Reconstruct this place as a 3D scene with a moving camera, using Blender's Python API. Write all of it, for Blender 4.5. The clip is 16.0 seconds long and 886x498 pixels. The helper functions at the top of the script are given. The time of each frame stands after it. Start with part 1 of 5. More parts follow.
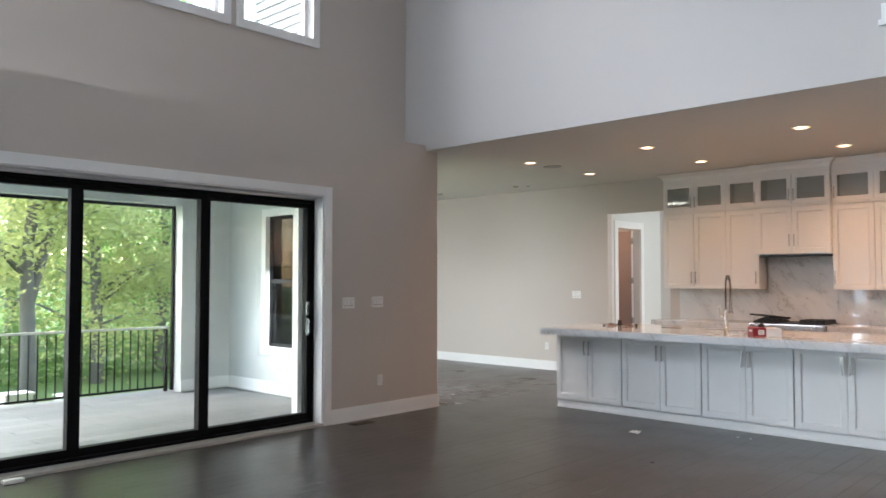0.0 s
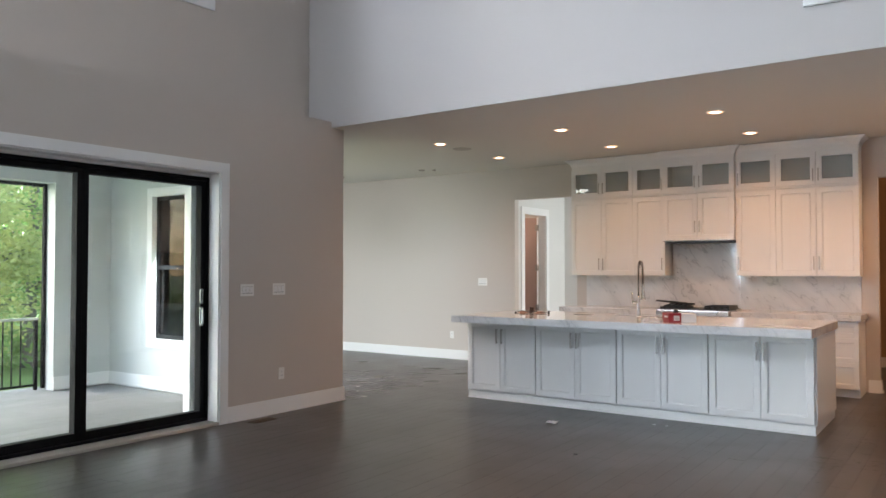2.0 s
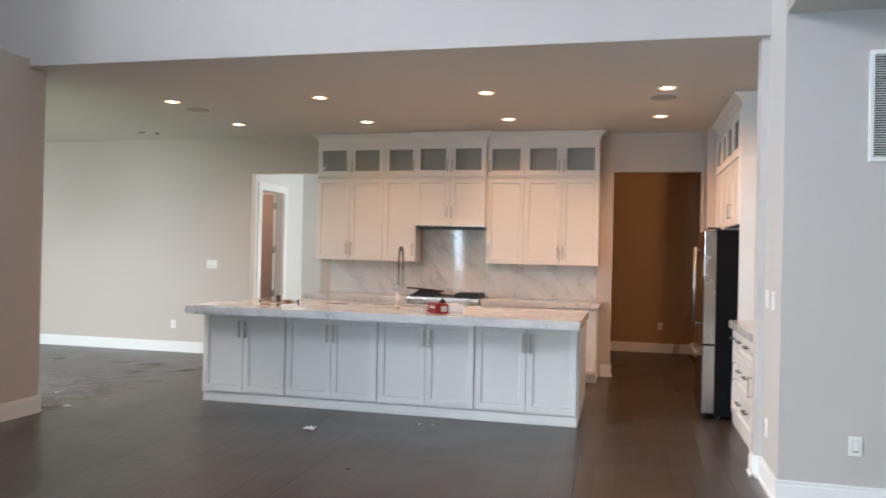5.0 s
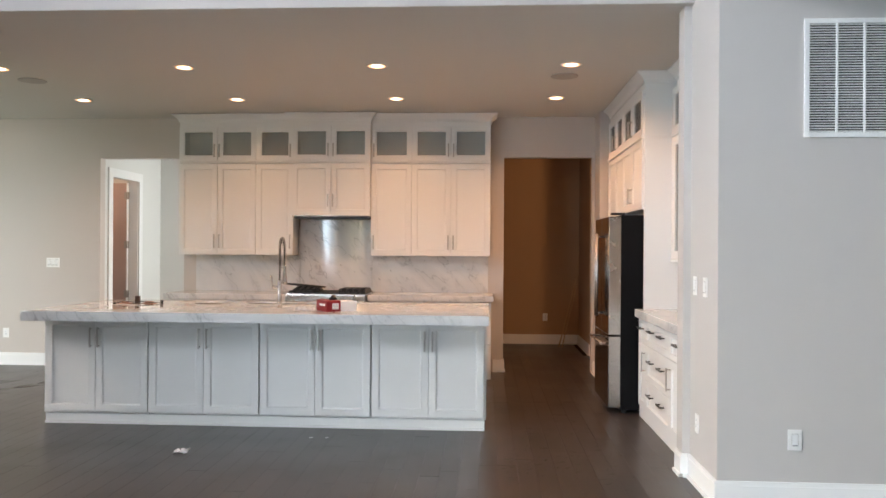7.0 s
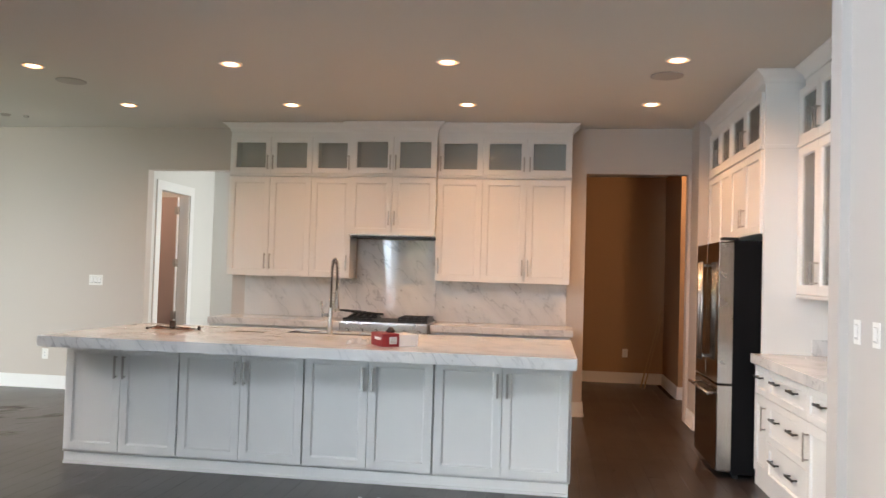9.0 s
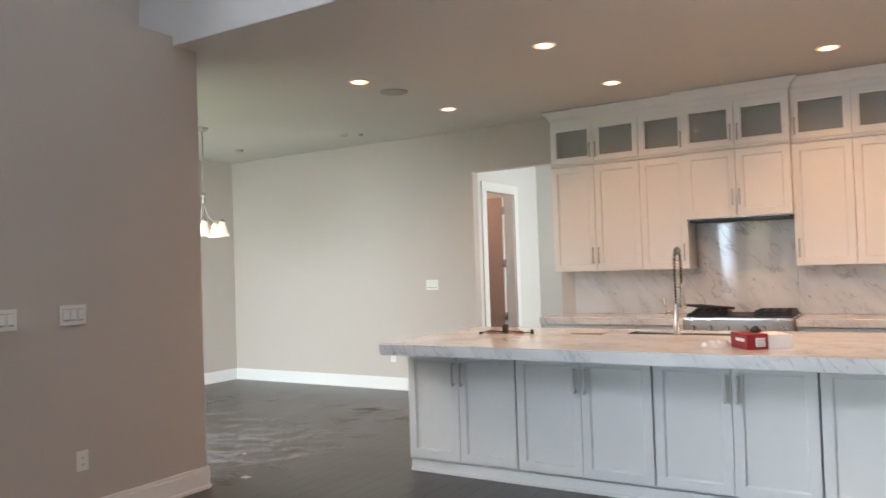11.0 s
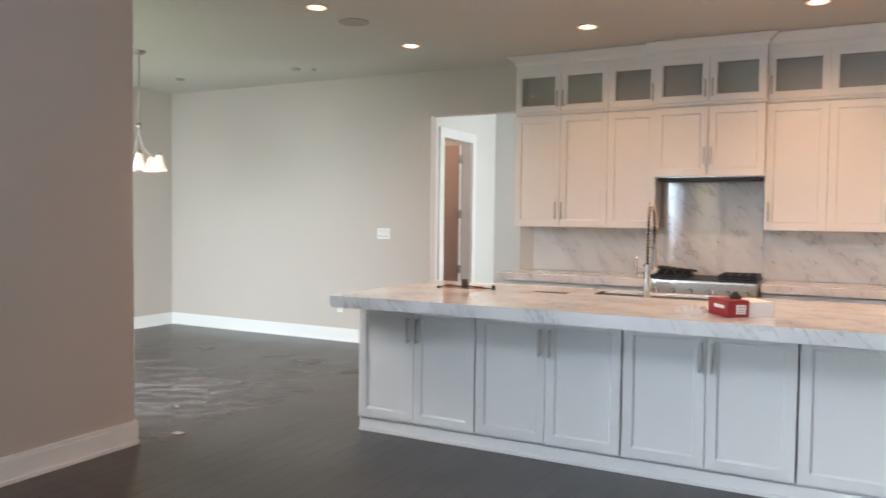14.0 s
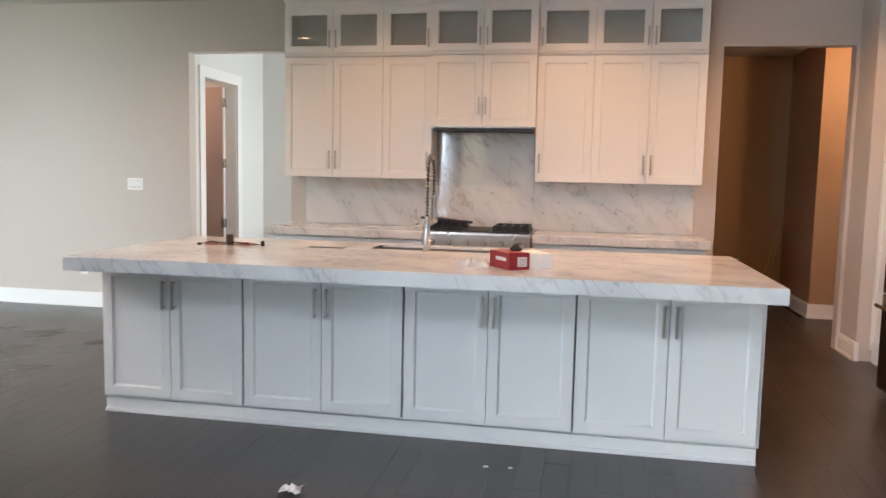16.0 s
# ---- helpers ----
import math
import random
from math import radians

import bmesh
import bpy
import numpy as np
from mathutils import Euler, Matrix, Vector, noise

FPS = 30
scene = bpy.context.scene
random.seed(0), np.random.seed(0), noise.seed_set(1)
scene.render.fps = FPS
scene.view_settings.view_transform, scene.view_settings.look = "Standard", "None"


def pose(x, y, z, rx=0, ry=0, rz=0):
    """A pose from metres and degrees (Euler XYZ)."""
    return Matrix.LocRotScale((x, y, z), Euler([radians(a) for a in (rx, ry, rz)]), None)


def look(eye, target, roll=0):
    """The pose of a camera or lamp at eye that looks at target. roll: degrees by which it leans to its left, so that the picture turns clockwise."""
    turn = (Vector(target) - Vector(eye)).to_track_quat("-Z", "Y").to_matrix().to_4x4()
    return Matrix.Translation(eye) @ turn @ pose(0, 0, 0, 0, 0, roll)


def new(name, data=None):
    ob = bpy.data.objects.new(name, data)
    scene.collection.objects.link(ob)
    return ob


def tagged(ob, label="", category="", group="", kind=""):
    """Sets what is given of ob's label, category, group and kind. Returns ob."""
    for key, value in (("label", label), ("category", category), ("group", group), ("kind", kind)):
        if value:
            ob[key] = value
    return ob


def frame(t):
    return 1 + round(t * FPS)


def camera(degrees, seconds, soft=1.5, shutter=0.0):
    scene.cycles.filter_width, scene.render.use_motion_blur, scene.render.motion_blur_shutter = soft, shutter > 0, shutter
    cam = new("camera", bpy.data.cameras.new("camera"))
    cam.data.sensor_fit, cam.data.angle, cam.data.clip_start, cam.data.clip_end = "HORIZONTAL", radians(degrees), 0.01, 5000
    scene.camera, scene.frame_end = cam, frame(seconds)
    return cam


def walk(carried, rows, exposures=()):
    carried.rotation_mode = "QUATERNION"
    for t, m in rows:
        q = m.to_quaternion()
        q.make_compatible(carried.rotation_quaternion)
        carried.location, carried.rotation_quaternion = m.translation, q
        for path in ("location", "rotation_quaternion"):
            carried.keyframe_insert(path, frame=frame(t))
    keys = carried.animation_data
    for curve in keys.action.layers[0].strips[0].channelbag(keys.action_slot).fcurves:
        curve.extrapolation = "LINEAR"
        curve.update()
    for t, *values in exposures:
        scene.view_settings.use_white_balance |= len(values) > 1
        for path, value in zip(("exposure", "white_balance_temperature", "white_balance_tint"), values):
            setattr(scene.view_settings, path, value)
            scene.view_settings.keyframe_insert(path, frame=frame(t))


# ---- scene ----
cam = camera(60.3, 16.0, shutter=0.3)
PATH = [
    (0, (-0.07, 0.157, 1.504), (-1.44, 1.612, 1.586), -0.0),
    (0.5, (-0.15, 0.265, 1.495), (-1.439, 1.791, 1.602), 1.1),
    (1, (-0.259, 0.31, 1.454), (-1.463, 1.904, 1.565), 1.6),
    (1.5, (-0.416, 0.359, 1.467), (-1.6, 1.97, 1.549), 0.9),
    (2, (-0.522, 0.4, 1.46), (-1.674, 2.033, 1.515), 0.0),
    (2.5, (-0.668, 0.521, 1.495), (-1.926, 2.076, 1.525), -0.3),
    (3, (-0.813, 0.61, 1.48), (-2.107, 2.135, 1.48), 0.4),
    (3.5, (-0.978, 0.668, 1.454), (-2.061, 2.349, 1.449), 1.1),
    (4, (-1.1, 0.71, 1.473), (-1.981, 2.506, 1.464), -0.0),
    (4.5, (-1.213, 0.844, 1.463), (-1.881, 2.729, 1.435), -0.2),
    (5, (-1.327, 1.013, 1.496), (-1.798, 2.957, 1.508), 1.3),
    (5.2, (-1.357, 1.078, 1.476), (-1.741, 3.041, 1.504), 1.9),
    (7.3, (-1.771, 1.766, 1.453), (-1.881, 3.763, 1.452), 0.3),
    (7.5, (-1.796, 1.857, 1.452), (-1.919, 3.853, 1.45), 0.3),
    (8, (-1.861, 2.087, 1.469), (-2.028, 4.079, 1.484), -0.4),
    (8.5, (-1.888, 2.331, 1.465), (-2.094, 4.321, 1.497), 0.2),
    (9, (-1.895, 2.594, 1.464), (-2.17, 4.574, 1.528), 1.7),
    (9.5, (-1.938, 2.771, 1.461), (-2.364, 4.725, 1.482), 0.7),
    (10, (-2.042, 2.95, 1.474), (-2.717, 4.832, 1.514), -0.9),
    (10.2, (-2.067, 2.996, 1.471), (-2.84, 4.84, 1.513), -1.6),
    (12.3, (-2.292, 3.339, 1.478), (-3.546, 4.897, 1.505), 1.5),
    (12.5, (-2.295, 3.349, 1.474), (-3.563, 4.895, 1.492), 1.8),
    (13, (-2.318, 3.375, 1.461), (-3.603, 4.907, 1.445), 1.9),
    (13.5, (-2.398, 3.415, 1.475), (-3.553, 5.047, 1.424), 1.0),
    (14, (-2.473, 3.457, 1.462), (-3.4, 5.227, 1.379), 0.7),
    (14.5, (-2.479, 3.473, 1.462), (-3.205, 5.332, 1.342), 0.8),
    (15, (-2.493, 3.493, 1.451), (-3.073, 5.4, 1.29), 0.8),
    (15.5, (-2.548, 3.618, 1.431), (-3.014, 5.552, 1.221), 0.6),
    (16, (-2.622, 3.821, 1.442), (-2.987, 5.778, 1.244), 1.2),
]
walk(cam, [(t, look(eye, target, roll)) for t, eye, target, roll in PATH], [(0, 3.15, 6400, 13.0), (2.5, 3.20, 6400, 13.0), (5.0, 3.30, 6400, 13.0), (7.4, 3.30, 6650, 12.5), (9.6, 3.32, 6650, 12.5), (12.4, 3.40, 6350, 12.0), (16.0, 3.38, 6350, 13.0)])
# ---- light ----
world = bpy.data.worlds.new("world")
scene.world = world
world.use_nodes = True
wn = world.node_tree.nodes
sky = wn.new("ShaderNodeTexSky")
sky.sky_type, sky.sun_disc = "NISHITA", False
sky.sun_elevation, sky.sun_rotation = radians(41), radians(246)
sky.air_density, sky.dust_density = 1.2, 2.0
wn["Background"].inputs["Strength"].default_value = 0.15
world.node_tree.links.new(sky.outputs[0], wn["Background"].inputs[0])


def lamp(name, kind, m, power, color, **settings):
    data = bpy.data.lights.new(name, kind)
    data.energy, data.color = power, color
    for key, value in settings.items():
        if key == "size":
            data.shape, data.size, data.size_y = "RECTANGLE", value[0], value[1]
        elif key == "angle":
            data.angle = value
        elif key == "radius":
            data.shadow_soft_size = value
        elif key == "spot":
            data.spot_size, data.spot_blend = radians(value[0]), value[1]
    ob = new(name, data)
    ob.matrix_world = m
    return ob


lamp("sun", "SUN", look((-20, -9, 19), (0, 0, 0)), 0.8, (1.0, 0.98, 0.95), angle=radians(60))
# daylight in the openings that lie behind the walk: porch, west wall and nook windows
lamp("window_light", "AREA", look((-9.79, 0.6, 1.40), (-6.0, 0.6, 1.40)), 18, (0.76, 0.90, 1.0), size=(4.1, 2.2))
lamp("window_light", "AREA", look((-6.74, -2.1, 1.45), (0, -1.4, 1.1)), 65, (0.67, 0.86, 1.0), size=(2.9, 2.1))
lamp("window_light", "AREA", look((-6.93, 1.6, 4.85), (-0.6, 3.8, 4.1)), 42, (0.79, 0.88, 1.0), size=(2.4, 1.3))
# the dining nook's window: sky light falling, lawn light rising
nook = lamp("window_light", "AREA", look((-8.17, 6.27, 1.6), (-9.0, 8.6, 0.0)), 11.0, (0.87, 0.97, 1.0), size=(1.4, 1.5))
nook.data.spread = radians(124)
lawn = lamp("window_light", "AREA", look((-8.17, 6.29, 1.1), (-8.9, 9.0, 2.2)), 2.0, (0.82, 1.0, 0.66), size=(1.4, 0.8))
lawn.data.spread = radians(140)
# added light for the corridor, set in a window made up for it
lamp("window_light", "AREA", look((-3.75, 11.9, 1.5), (-6.5, 11.9, 1.5)), 5.0, (0.94, 1.0, 0.97), size=(1.0, 1.6))

# ---- materials ----


def material(name, color, rough=0.5, metal=0.0, vary=0.06, scale=3.0, fine=60.0, bump=0.04, spec=0.5, coat=0.0):
    m = bpy.data.materials.new(name)
    m.use_nodes = True
    nt = m.node_tree
    b = nt.nodes["Principled BSDF"]
    geo = nt.nodes.new("ShaderNodeNewGeometry")
    n1, n2 = nt.nodes.new("ShaderNodeTexNoise"), nt.nodes.new("ShaderNodeTexNoise")
    n1.inputs["Scale"].default_value, n2.inputs["Scale"].default_value = scale, fine
    n1.inputs["Detail"].default_value, n2.inputs["Detail"].default_value = 5, 3
    mix = nt.nodes.new("ShaderNodeMix")
    mix.data_type = "RGBA"
    dark = tuple(c * (1 - vary) for c in color)
    light = tuple(min(1, c * (1 + vary)) for c in color)
    mix.inputs[6].default_value, mix.inputs[7].default_value = (*dark, 1), (*light, 1)
    for n in (n1, n2):
        nt.links.new(geo.outputs["Position"], n.inputs["Vector"])
    nt.links.new(n1.outputs["Fac"], mix.inputs[0])
    nt.links.new(mix.outputs[2], b.inputs["Base Color"])
    rr = nt.nodes.new("ShaderNodeMapRange")
    rr.inputs["To Min"].default_value, rr.inputs["To Max"].default_value = max(0, rough * 0.8), min(1, rough * 1.2)
    nt.links.new(n1.outputs["Fac"], rr.inputs["Value"])
    nt.links.new(rr.outputs[0], b.inputs["Roughness"])
    bp = nt.nodes.new("ShaderNodeBump")
    bp.inputs["Strength"].default_value, bp.inputs["Distance"].default_value = bump, 0.01
    nt.links.new(n2.outputs["Fac"], bp.inputs["Height"])
    nt.links.new(bp.outputs[0], b.inputs["Normal"])
    b.inputs["Metallic"].default_value = metal
    b.inputs["Specular IOR Level"].default_value = spec
    b.inputs["Coat Weight"].default_value = coat
    return m


def glowing(name, color, strength):
    m = bpy.data.materials.new(name)
    m.use_nodes = True
    b = m.node_tree.nodes["Principled BSDF"]
    b.inputs["Base Color"].default_value = (0.9, 0.9, 0.9, 1)
    b.inputs["Emission Color"].default_value, b.inputs["Emission Strength"].default_value = (*color, 1), strength
    return m


def glassy(name, tint=(1, 1, 1), rough=0.0, ior=1.45):
    m = bpy.data.materials.new(name)
    m.use_nodes = True
    b = m.node_tree.nodes["Principled BSDF"]
    b.inputs["Base Color"].default_value = (*tint, 1)
    b.inputs["Transmission Weight"].default_value, b.inputs["Roughness"].default_value, b.inputs["IOR"].default_value = 1.0, rough, ior
    return m


def thin_glass(name, tint=(0.95, 0.97, 0.96), gloss=0.12, film=0.0):
    """A thin pane: clear, with a weak mirror; film is the share of a pale film left on it."""
    m = bpy.data.materials.new(name)
    m.use_nodes = True
    nt = m.node_tree
    nt.nodes.remove(nt.nodes["Principled BSDF"])
    out = nt.nodes["Material Output"]
    tr, gl, mix, fr = (nt.nodes.new("ShaderNode" + k) for k in ("BsdfTransparent", "BsdfGlossy", "MixShader", "Fresnel"))
    tr.inputs[0].default_value = (*tint, 1)
    gl.inputs["Roughness"].default_value = 0.01
    fr.inputs["IOR"].default_value = 1.0 + gloss * 4
    nt.links.new(fr.outputs[0], mix.inputs[0])
    through_it = tr.outputs[0]
    if film:
        df, veil = nt.nodes.new("ShaderNodeBsdfDiffuse"), nt.nodes.new("ShaderNodeMixShader")
        df.inputs[0].default_value = (0.62, 0.63, 0.61, 1)
        veil.inputs[0].default_value = film
        nt.links.new(tr.outputs[0], veil.inputs[1])
        nt.links.new(df.outputs[0], veil.inputs[2])
        through_it = veil.outputs[0]
    nt.links.new(through_it, mix.inputs[1])
    nt.links.new(gl.outputs[0], mix.inputs[2])
    nt.links.new(mix.outputs[0], out.inputs["Surface"])
    return m


def marble(name):
    m = material(name, (0.78, 0.77, 0.76), rough=0.04, vary=0.03, bump=0.0, spec=0.38)
    nt = m.node_tree
    b = nt.nodes["Principled BSDF"]
    geo = nt.nodes.new("ShaderNodeNewGeometry")
    mp = nt.nodes.new("ShaderNodeMapping")
    mp.inputs["Rotation"].default_value = (-0.6, -0.65, 0.75)
    st = nt.nodes.new("ShaderNodeMapping")
    st.inputs["Scale"].default_value = (0.8, 4.2, 4.6)
    warp = nt.nodes.new("ShaderNodeTexNoise")
    warp.inputs["Scale"].default_value, warp.inputs["Detail"].default_value, warp.inputs["Distortion"].default_value = 2.2, 6, 0.5
    big = nt.nodes.new("ShaderNodeTexNoise")
    big.inputs["Scale"].default_value, big.inputs["Detail"].default_value, big.inputs["Distortion"].default_value = 0.8, 7, 0.5
    nt.links.new(geo.outputs["Position"], mp.inputs[0])
    nt.links.new(mp.outputs[0], st.inputs[0])
    nt.links.new(st.outputs[0], warp.inputs["Vector"])
    nt.links.new(st.outputs[0], big.inputs["Vector"])
    # thin veins where the noise crosses its middle
    sub = nt.nodes.new("ShaderNodeMath")
    sub.operation, sub.inputs[1].default_value = "SUBTRACT", 0.5
    ab = nt.nodes.new("ShaderNodeMath")
    ab.operation = "ABSOLUTE"
    nt.links.new(warp.outputs["Fac"], sub.inputs[0])
    nt.links.new(sub.outputs[0], ab.inputs[0])
    vein = nt.nodes.new("ShaderNodeMapRange")
    vein.inputs["From Min"].default_value, vein.inputs["From Max"].default_value = 0.0, 0.028
    vein.inputs["To Min"].default_value, vein.inputs["To Max"].default_value = 0.55, 0.0
    nt.links.new(ab.outputs[0], vein.inputs["Value"])
    patch = nt.nodes.new("ShaderNodeMapRange")
    patch.inputs["From Min"].default_value, patch.inputs["From Max"].default_value = 0.44, 0.57
    nt.links.new(big.outputs["Fac"], patch.inputs["Value"])
    fac = nt.nodes.new("ShaderNodeMath")
    fac.operation = "MULTIPLY"
    nt.links.new(vein.outputs[0], fac.inputs[0])
    nt.links.new(patch.outputs[0], fac.inputs[1])
    soft = nt.nodes.new("ShaderNodeMapRange")
    soft.inputs["From Min"].default_value, soft.inputs["From Max"].default_value = 0.38, 0.66
    soft.inputs["To Max"].default_value = 0.62
    nt.links.new(big.outputs["Fac"], soft.inputs["Value"])
    m1, m2 = nt.nodes.new("ShaderNodeMix"), nt.nodes.new("ShaderNodeMix")
    m1.data_type = m2.data_type = "RGBA"
    m1.inputs[6].default_value, m1.inputs[7].default_value = (0.70, 0.70, 0.70, 1), (0.50, 0.51, 0.525, 1)
    m2.inputs[7].default_value = (0.23, 0.24, 0.26, 1)
    nt.links.new(soft.outputs[0], m1.inputs[0])
    nt.links.new(m1.outputs[2], m2.inputs[6])
    nt.links.new(fac.outputs[0], m2.inputs[0])
    # small dark flecks
    spot = nt.nodes.new("ShaderNodeTexNoise")
    spot.inputs["Scale"].default_value, spot.inputs["Detail"].default_value = 7.0, 4
    nt.links.new(st.outputs[0], spot.inputs["Vector"])
    fl = nt.nodes.new("ShaderNodeMapRange")
    fl.inputs["From Min"].default_value, fl.inputs["From Max"].default_value, fl.inputs["To Max"].default_value = 0.69, 0.76, 0.75
    nt.links.new(spot.outputs["Fac"], fl.inputs["Value"])
    m3 = nt.nodes.new("ShaderNodeMix")
    m3.data_type = "RGBA"
    m3.inputs[7].default_value = (0.16, 0.16, 0.17, 1)
    nt.links.new(fl.outputs[0], m3.inputs[0])
    nt.links.new(m2.outputs[2], m3.inputs[6])
    nt.links.new(m3.outputs[2], b.inputs["Base Color"])
    return m


def planks_material(name, base, rough, island=False, grain=(3.0, 60.0, 60.0), spec=0.5):
    """Wood boards: a shade for each board, grain along it."""
    m = bpy.data.materials.new(name)
    m.use_nodes = True
    nt = m.node_tree
    b = nt.nodes["Principled BSDF"]
    geo = nt.nodes.new("ShaderNodeNewGeometry")
    info = nt.nodes.new("ShaderNodeObjectInfo")
    mp = nt.nodes.new("ShaderNodeMapping")
    mp.inputs["Scale"].default_value = grain
    nt.links.new(geo.outputs["Position"], mp.inputs[0])
    n1, n2 = nt.nodes.new("ShaderNodeTexNoise"), nt.nodes.new("ShaderNodeTexNoise")
    n1.inputs["Scale"].default_value, n1.inputs["Detail"].default_value = 1.0, 6
    n2.inputs["Scale"].default_value, n2.inputs["Detail"].default_value = 1.3, 2
    nt.links.new(mp.outputs[0], n1.inputs["Vector"])
    nt.links.new(geo.outputs["Position"], n2.inputs["Vector"])
    mix = nt.nodes.new("ShaderNodeMix")
    mix.data_type = "RGBA"
    mix.inputs[6].default_value = (*[c * 0.72 for c in base], 1)
    mix.inputs[7].default_value = (*[c * 1.25 for c in base], 1)
    nt.links.new(n1.outputs["Fac"], mix.inputs[0])
    hsv = nt.nodes.new("ShaderNodeHueSaturation")
    vr = nt.nodes.new("ShaderNodeMapRange")
    vr.inputs["To Min"].default_value, vr.inputs["To Max"].default_value = 0.89, 1.12
    nt.links.new(geo.outputs["Random Per Island"] if island else info.outputs["Random"], vr.inputs["Value"])
    nt.links.new(vr.outputs[0], hsv.inputs["Value"])
    nt.links.new(mix.outputs[2], hsv.inputs["Color"])
    nt.links.new(hsv.outputs[0], b.inputs["Base Color"])
    rr = nt.nodes.new("ShaderNodeMapRange")
    rr.interpolation_type = "SMOOTHSTEP"
    rr.inputs["From Min"].default_value, rr.inputs["From Max"].default_value = 0.15, 0.85
    rr.inputs["To Min"].default_value, rr.inputs["To Max"].default_value = rough * 0.92, rough * 1.12
    nt.links.new(n2.outputs["Fac"], rr.inputs["Value"])
    # dull scuffs and footmarks on top of the finish
    n3 = nt.nodes.new("ShaderNodeTexNoise")
    n3.inputs["Scale"].default_value, n3.inputs["Detail"].default_value, n3.inputs["Distortion"].default_value = 2.2, 2, 0.3
    nt.links.new(geo.outputs["Position"], n3.inputs["Vector"])
    sc = nt.nodes.new("ShaderNodeMapRange")
    sc.inputs["From Min"].default_value, sc.inputs["From Max"].default_value = 0.40, 0.85
    sc.interpolation_type = "SMOOTHSTEP"
    nt.links.new(n3.outputs["Fac"], sc.inputs["Value"])
    ra = nt.nodes.new("ShaderNodeMath")
    ra.operation, ra.inputs[1].default_value = "MULTIPLY_ADD", 0.05
    nt.links.new(sc.outputs[0], ra.inputs[0])
    nt.links.new(rr.outputs[0], ra.inputs[2])
    nt.links.new(ra.outputs[0], b.inputs["Roughness"])
    dust = nt.nodes.new("ShaderNodeMix")
    dust.data_type = "RGBA"
    dm = nt.nodes.new("ShaderNodeMath")
    dm.operation, dm.inputs[1].default_value = "MULTIPLY", 0.006
    nt.links.new(sc.outputs[0], dm.inputs[0])
    nt.links.new(dm.outputs[0], dust.inputs[0])
    nt.links.new(hsv.outputs[0], dust.inputs[6])
    dust.inputs[7].default_value = (0.55, 0.53, 0.50, 1)
    nt.links.new(dust.outputs[2], b.inputs["Base Color"])
    bp = nt.nodes.new("ShaderNodeBump")
    bp.inputs["Strength"].default_value, bp.inputs["Distance"].default_value = 0.08, 0.004
    nt.links.new(n1.outputs["Fac"], bp.inputs["Height"])
    nt.links.new(bp.outputs[0], b.inputs["Normal"])
    b.inputs["Specular IOR Level"].default_value = spec
    return m


PAINT = material("greige_wall_paint", (0.54, 0.489, 0.452), rough=0.7, vary=0.025, scale=0.8, fine=180, bump=0.05)
# same wall paint made cooler, for the daylight these walls catch
COOLP = material("cool_lit_wall_paint", (0.515, 0.49, 0.478), rough=0.7, vary=0.025, scale=0.8, fine=180, bump=0.05)
WHITEP = material("white_corridor_paint", (0.68, 0.675, 0.66), rough=0.6, vary=0.02, scale=0.8, fine=180, bump=0.04)
# wall paint darkened on unseen walls, so they bounce less light
LOWBOUNCE = material("low_bounce_wall_paint", (0.40, 0.35, 0.315), rough=0.7, vary=0.025, scale=0.8, fine=180, bump=0.05)
CEIL = material("ceiling_paint", (0.61, 0.60, 0.57), rough=0.85, vary=0.02, scale=0.7, fine=200, bump=0.04)
TRIM = material("white_trim_paint", (0.80, 0.80, 0.80), rough=0.35, vary=0.02, fine=90, bump=0.02)
CAB = material("white_cabinet_lacquer", (0.74, 0.74, 0.735), rough=0.37, vary=0.015, fine=120, bump=0.015)
CABIN = material("cabinet_inside", (0.62, 0.60, 0.57), rough=0.5, vary=0.03)
MARBLE = marble("veined_white_marble")
STEEL = material("brushed_steel", (0.56, 0.55, 0.53), rough=0.26, metal=1.0, vary=0.06, scale=12, fine=300, bump=0.02)
NICKEL = material("brushed_nickel", (0.44, 0.42, 0.40), rough=0.30, metal=1.0, vary=0.05, scale=20, fine=300, bump=0.02)
BLACK = material("black_metal", (0.005, 0.005, 0.006), rough=0.6, vary=0.2, fine=150, bump=0.02, spec=0.12)
BLACKP = material("black_enamel", (0.01, 0.01, 0.011), rough=0.45, vary=0.2, fine=150, bump=0.03)
CHROME = material("satin_steel", (0.60, 0.58, 0.56), rough=0.24, metal=1.0, vary=0.05, scale=20, fine=300, bump=0.02)
# nickel again, with the side drawers' shade put into its colour
SHADEDPULL = material("shaded_nickel", (0.10, 0.095, 0.09), rough=0.3, metal=1.0, vary=0.05, scale=20, bump=0.02)
HALOGLOW = glowing("lamp_halo_glow", (1.0, 0.40, 0.16), 0.20)
DARKSS = material("dark_mirror_steel", (0.30, 0.29, 0.28), rough=0.12, metal=1.0, vary=0.05, bump=0.0)
PLASTIC = material("white_plastic", (0.80, 0.79, 0.77), rough=0.4, vary=0.02, bump=0.01)
PORCHW = material("porch_wall_paint", (0.54, 0.565, 0.555), rough=0.7, vary=0.03, scale=1.5, fine=150, bump=0.05)
SIDING = material("white_siding_paint", (0.36, 0.365, 0.375), rough=0.6, vary=0.03)
GLASS = thin_glass("window_glass")
CABGLASS = thin_glass("cabinet_glass", (0.90, 0.91, 0.89), 0.16, film=0.22)
# tint holds both the insect screen and the dimness of the room behind
PORCHGLASS = thin_glass("screened_dim_glass", (0.20, 0.23, 0.22), 0.06)
